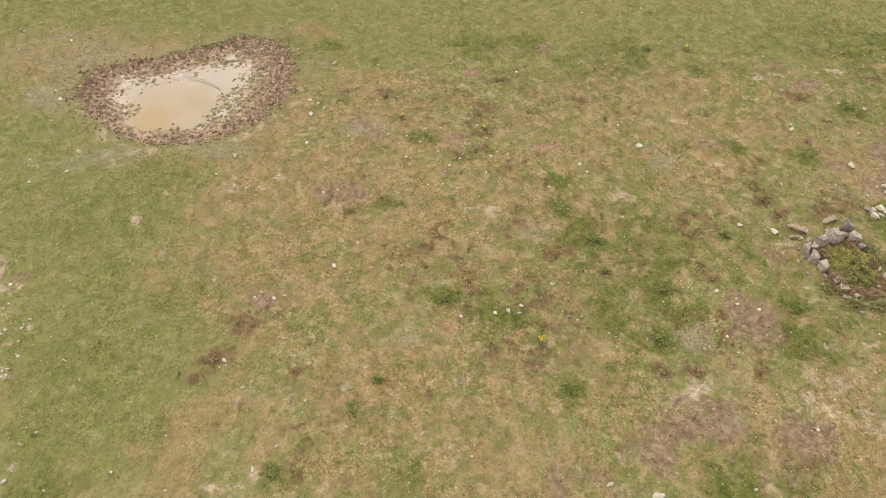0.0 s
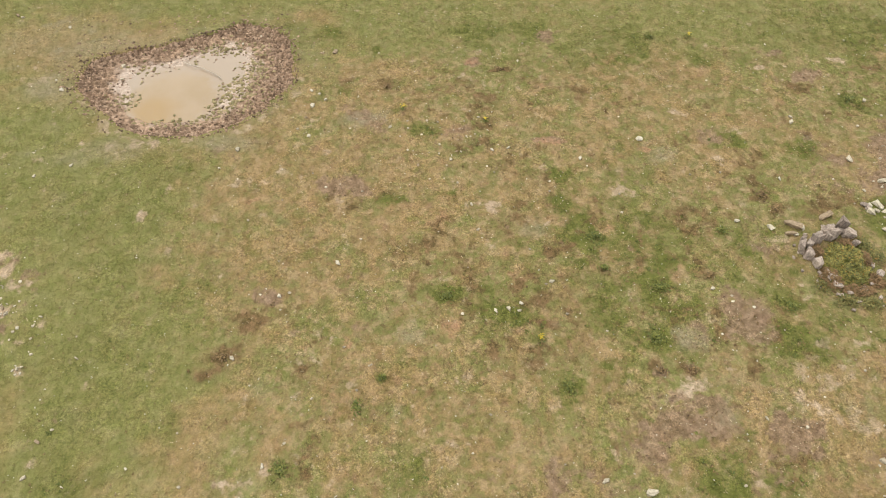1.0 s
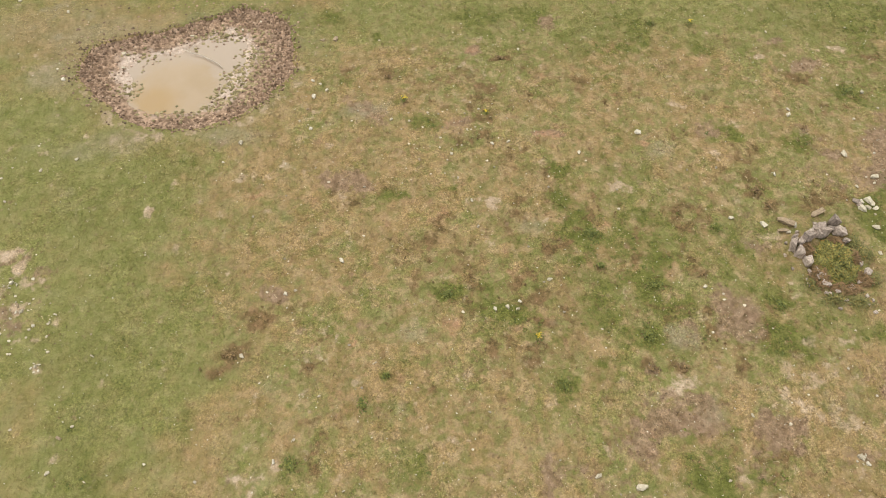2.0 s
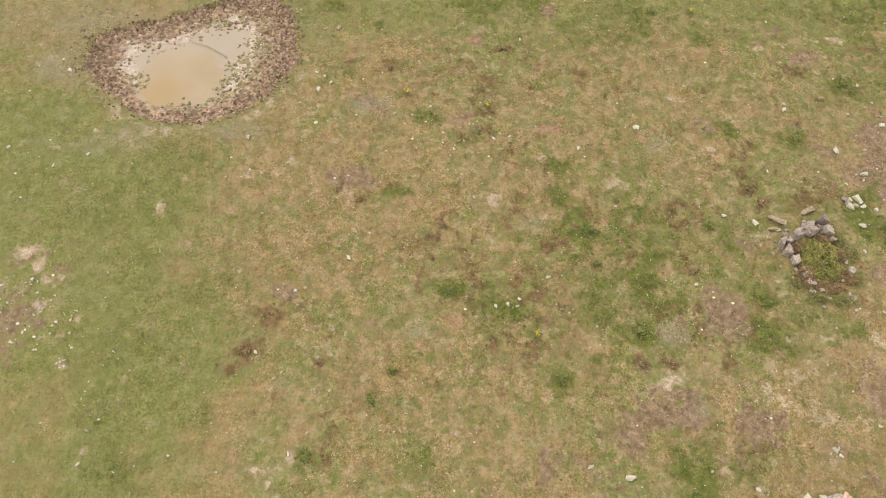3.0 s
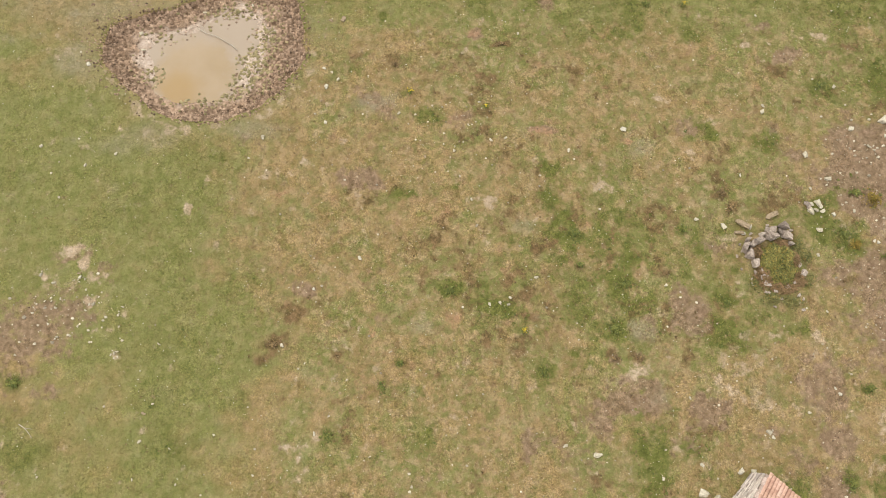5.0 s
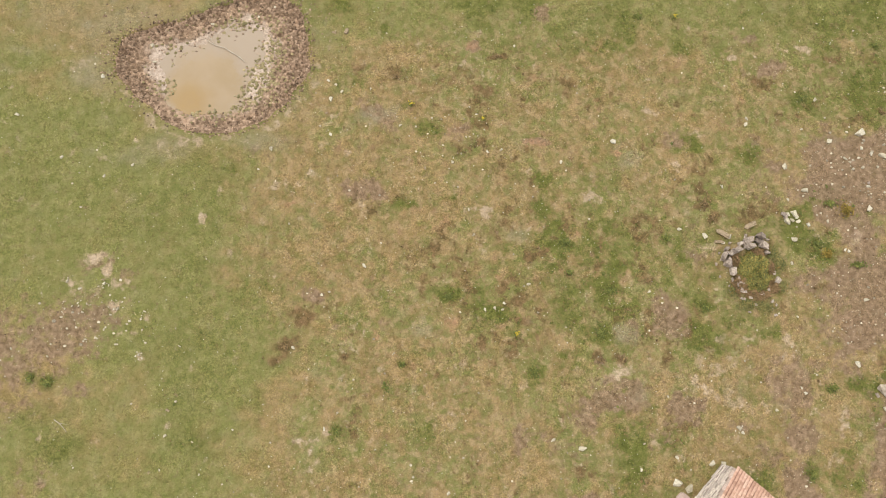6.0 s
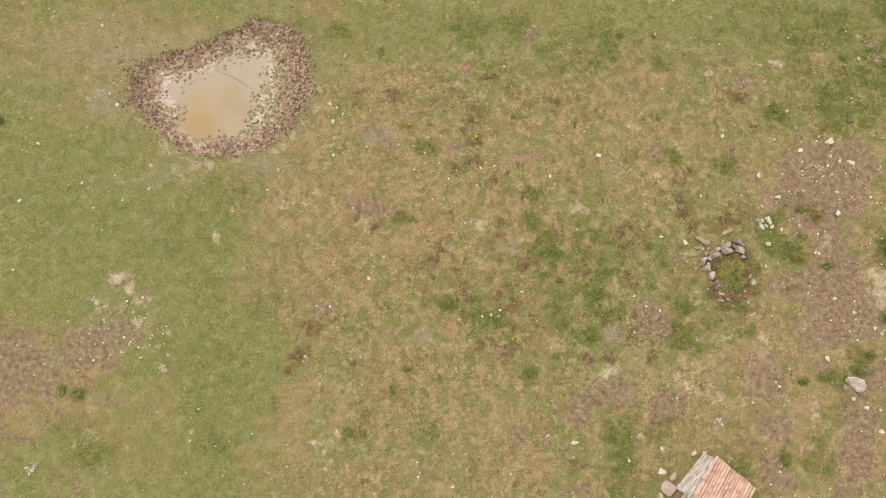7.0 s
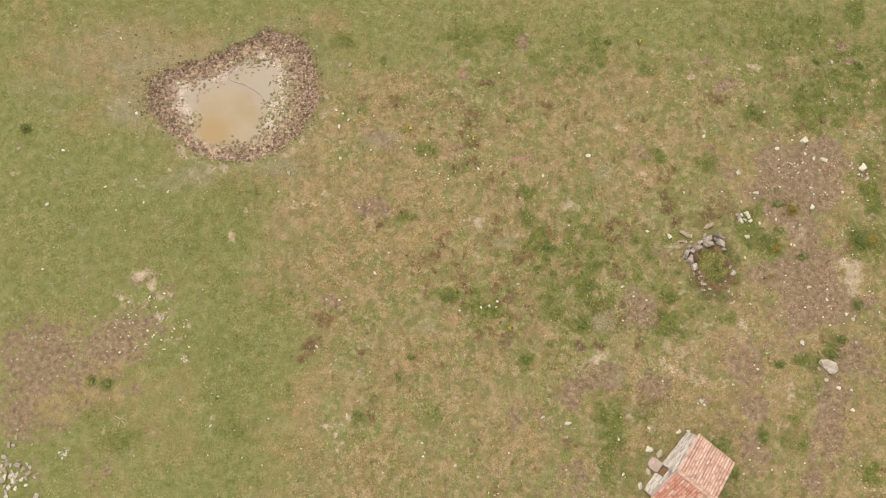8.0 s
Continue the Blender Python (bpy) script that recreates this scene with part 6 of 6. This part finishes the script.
rosettes("weeds", lambda x, y, c: np.clip(c["lush"] - 0.45, 0, 1) * 0.9 * (c["mud"] < 0), 19000, 8, 0.115, weed_mat,
         "dark green broad-leaved weeds in the turf", "weeds", 14)
rosettes("withered_weeds", lambda x, y, c: np.clip(c["scrub"] - 0.25, 0, 1) * 0.8 * (c["mud"] < 0), 14000, 6, 0.095, brown_weed_mat,
         "withered brown weeds and stubble in the turf", "weeds", 15, lift=0.9)
rosettes("white_flowers", lambda x, y, c: (0.12 + 0.5 * np.clip(c["lush"] - 0.3, 0, 1)) * (c["mud"] < 0), 17000, 5, 0.036, white_flower_mat,
         "tiny white flower heads in the grass", "flowers", 16, lift=1.2)


rosettes("straw", lambda x, y, c: (0.08 + 0.9 * c["worn"] * np.clip((field(x, y, 1.4, 4, 0.65, 44) - 0.46) * 7, 0, 1)) * (c["mud"] < 0), 34000, 2, 0.062, straw_mat,
         "bleached straw and dead leaves on the turf", "straw", 22, lift=0.25)
rosettes("seedlings", lambda x, y, c: (0.08 + 0.9 * c["worn"] * np.clip((field(x, y, 1.1, 4, 0.65, 45) - 0.47) * 7, 0, 1)) * (c["mud"] < 0), 42000, 4, 0.066, brown_weed_mat,
         "tiny dark seedlings and stubble in the turf", "weeds", 23, lift=0.6)


def flower_plant(x, y, size, seed):
    p = tagged(new("flowering_plant"), "small green plant with bright yellow flower heads", "plant", "yellow flowering plants")
    p.matrix_world = pose(x, y, height(x, y))
    r = random.Random(seed)
    leaf_cloud("leaves", 60, lambda q: (q.gauss(0, 0.3) * size, q.gauss(0, 0.3) * size, q.uniform(0.05, 0.8) * size), 0.1, weed_mat, p, seed)
    leaf_cloud("flowers", 22, lambda q: (q.gauss(0, 0.2) * size, q.gauss(0, 0.2) * size, q.uniform(0.8, 1.0) * size), 0.075, flower_mat, p, seed + 1, 0.3)


for k, (x, y, size) in enumerate(((-5.01, 7.42, 0.36), (12.93, 13.41, 0.38), (1.54, -7.83, 0.36), (-0.24, 6.38, 0.26))):
    flower_plant(x, y, size, 500 + k)
for k, (x, y, rx, ry, tall, mat, label) in enumerate((
    (-34.02, 8.93, 0.45, 0.38, 0.45, weed_mat, "low dark green shrub in the turf"),
    (26.89, -7.48, 0.5, 0.42, 0.4, weed_mat, "low dark green shrub on worn soil"),
    (27.83, -2.73, 0.75, 0.85, 0.5, weed_mat, "low dark green shrub by the rubble"),
    (28.58, -2.77, 0.7, 0.5, 0.4, ochre_leaf_mat, "low ochre-leaved shrub by the rubble"),
    (23.02, -0.23, 0.5, 0.55, 0.45, ochre_leaf_mat, "yellow-green shrub among the rubble"),
    (22.02, 0.25, 0.5, 0.3, 0.25, weed_mat, "low dark green shrub among the rubble"),
    (19.02, -16.50, 0.32, 0.45, 0.3, weed_mat, "low dark green shrub near the hut"),
    (20.83, -11.44, 0.5, 0.35, 0.25, weed_mat, "low dark green shrub on worn soil"),
    (25.54, -9.86, 0.5, 0.4, 0.3, weed_mat, "low dark green shrub beside the boulder"),
    (24.66, -10.95, 0.55, 0.4, 0.3, weed_mat, "low dark green shrub beside the boulder"),
    (20.87, -2.38, 0.55, 0.4, 0.25, weed_mat, "low dark green shrub beside the enclosure"),
    (21.50, -3.04, 0.4, 0.35, 0.25, ochre_leaf_mat, "yellow-green shrub beside the enclosure"),
    (23.42, -3.77, 0.6, 0.25, 0.2, weed_mat, "low dark green shrub beside the enclosure"),
    (7.59, -5.18, 0.5, 0.4, 0.22, weed_mat, "low dark green weed clump in the turf"),
    (6.76, -7.81, 0.45, 0.4, 0.22, weed_mat, "low dark green weed clump in the turf"),
    (4.79, -2.07, 0.5, 0.4, 0.2, weed_mat, "low dark green weed clump in the turf"),
    (4.98, -4.01, 0.3, 0.25, 0.2, weed_mat, "low dark green weed clump in the turf"),
)):
    bush(x, y, rx, ry, tall, int(1050 * rx * ry) + 30, 0.11, mat, label, 40 + k, "shrub", True)
WITHERED = [(-12.86, -8.41, 0.6, 0.4), (13.89, 0.40, 0.5, 0.6), (14.34, -0.64, 0.4, 0.4), (-6.00, 9.38, 0.4, 0.3), (10.01, -4.55, 0.3, 0.25), (0.74, 10.75, 0.4, 0.2), (6.71, -9.52, 0.4, 0.35), (8.06, -9.47, 0.35, 0.3), (26.20, 6.46, 0.3, 0.3), (17.64, 4.68, 0.3, 0.3)]
for k, (x, y, rx, ry) in enumerate(WITHERED):
    bush(x, y, rx, ry, 0.22, int(300 * rx * ry) + 30, 0.11, brown_weed_mat, "withered brown weed clump in dry turf", 70 + k, "weed_clump", True)
CLUMPS = [(20.95, 7.48, 0.5, 0.35), (10.50, 13.58, 0.4, 0.25), (-9.68, -13.56, 0.35, 0.4), (-6.67, -10.97, 0.25, 0.4), (11.28, -1.89, 0.35, 0.4), (13.36, -6.38, 0.4, 0.35), (2.57, -10.20, 0.3, 0.5), (-2.69, -5.45, 0.4, 0.35), (-28.59, -10.14, 0.35, 0.4), (-27.49, -10.40, 0.5, 0.4), (-5.64, -9.58, 0.25, 0.2), (26.37, 11.18, 0.4, 0.3), (29.57, 10.65, 0.4, 0.3)]
for k, (x, y, rx, ry) in enumerate(CLUMPS):
    bush(x, y, rx, ry, 0.18, int(900 * rx * ry) + 30, 0.11, weed_mat, "low dark green weed clump in the turf", 90 + k, "weed_clump", True)

twig_at = tagged(new("dry_twig"), "thin pale dry twig lying on the grass", "twig")
twig_at.matrix_world = pose(-26.52, -12.98, height(-26.52, -12.98), 0, 0, -40)
limb("stem", [(-0.5, 0.0, 0.03), (-0.1, 0.06, 0.05), (0.3, 0.02, 0.04), (0.6, -0.05, 0.02)], 0.025, 0.012, twig_at)
limb("side_twig", [(-0.1, 0.06, 0.05), (0.15, 0.22, 0.05), (0.3, 0.28, 0.02)], 0.015, 0.008, twig_at)


def grass_field(count, seed):
    """Short splayed blades in tufts over the pasture, coloured by the cover they grow in."""
    x, y, z, cov, r = scatter(count, VIEW, lambda x, y, c: np.where(c["mud"] > 0.0, 0, np.clip(1.0 - 1.1 * c["soil"], 0.12, 1)), seed)
    n, blades = len(x), 4
    a = r.uniform(0, 6.283, (n, 1)) + np.arange(blades) * 6.283 / blades + r.uniform(-0.5, 0.5, (n, blades))
    s = r.uniform(0.05, 0.14, (n, blades)) * (0.8 + 0.5 * cov["lush"][:, None])
    up = s * r.uniform(0.15, 0.6, (n, blades))
    c, sn = np.cos(a), np.sin(a)
    w = 0.016 + 0.02 * r.rand(n, blades)
    bx, by, bz = x[:, None], y[:, None], z[:, None]
    v = np.stack([np.stack([bx - sn * w, by + c * w, bz + 0 * c], -1), np.stack([bx + sn * w, by - c * w, bz + 0 * c], -1),
                  np.stack([bx + c * s, by + sn * s, bz + up], -1)], 2)
    v = v.reshape(-1, 3).astype(np.float32)
    me = bpy.data.meshes.new("grass")
    me.vertices.add(len(v))
    me.vertices.foreach_set("co", v.ravel())
    me.loops.add(len(v))
    me.loops.foreach_set("vertex_index", np.arange(len(v), dtype=np.int32))
    me.polygons.add(len(v) // 3)
    me.polygons.foreach_set("loop_start", np.arange(0, len(v), 3, dtype=np.int32))
    me.update(calc_edges=True)
    add_covers(me, {k: np.repeat(q, blades * 3) for k, q in cov.items()})
    me.materials.append(grass_mat)
    return tagged(new("grass", me), "short grazed grass, green and straw-coloured", "grass", kind="stuff")


grass_field(150000, 17)

# ---- roof tiles, piece by piece ----
lay_tiles(roof_east, 1, [tile_mat, tile_mat, tile_mat], 600)
lay_tiles(roof_west, -1, [red_tile_mat, red_tile_mat, tile_mat], 700)
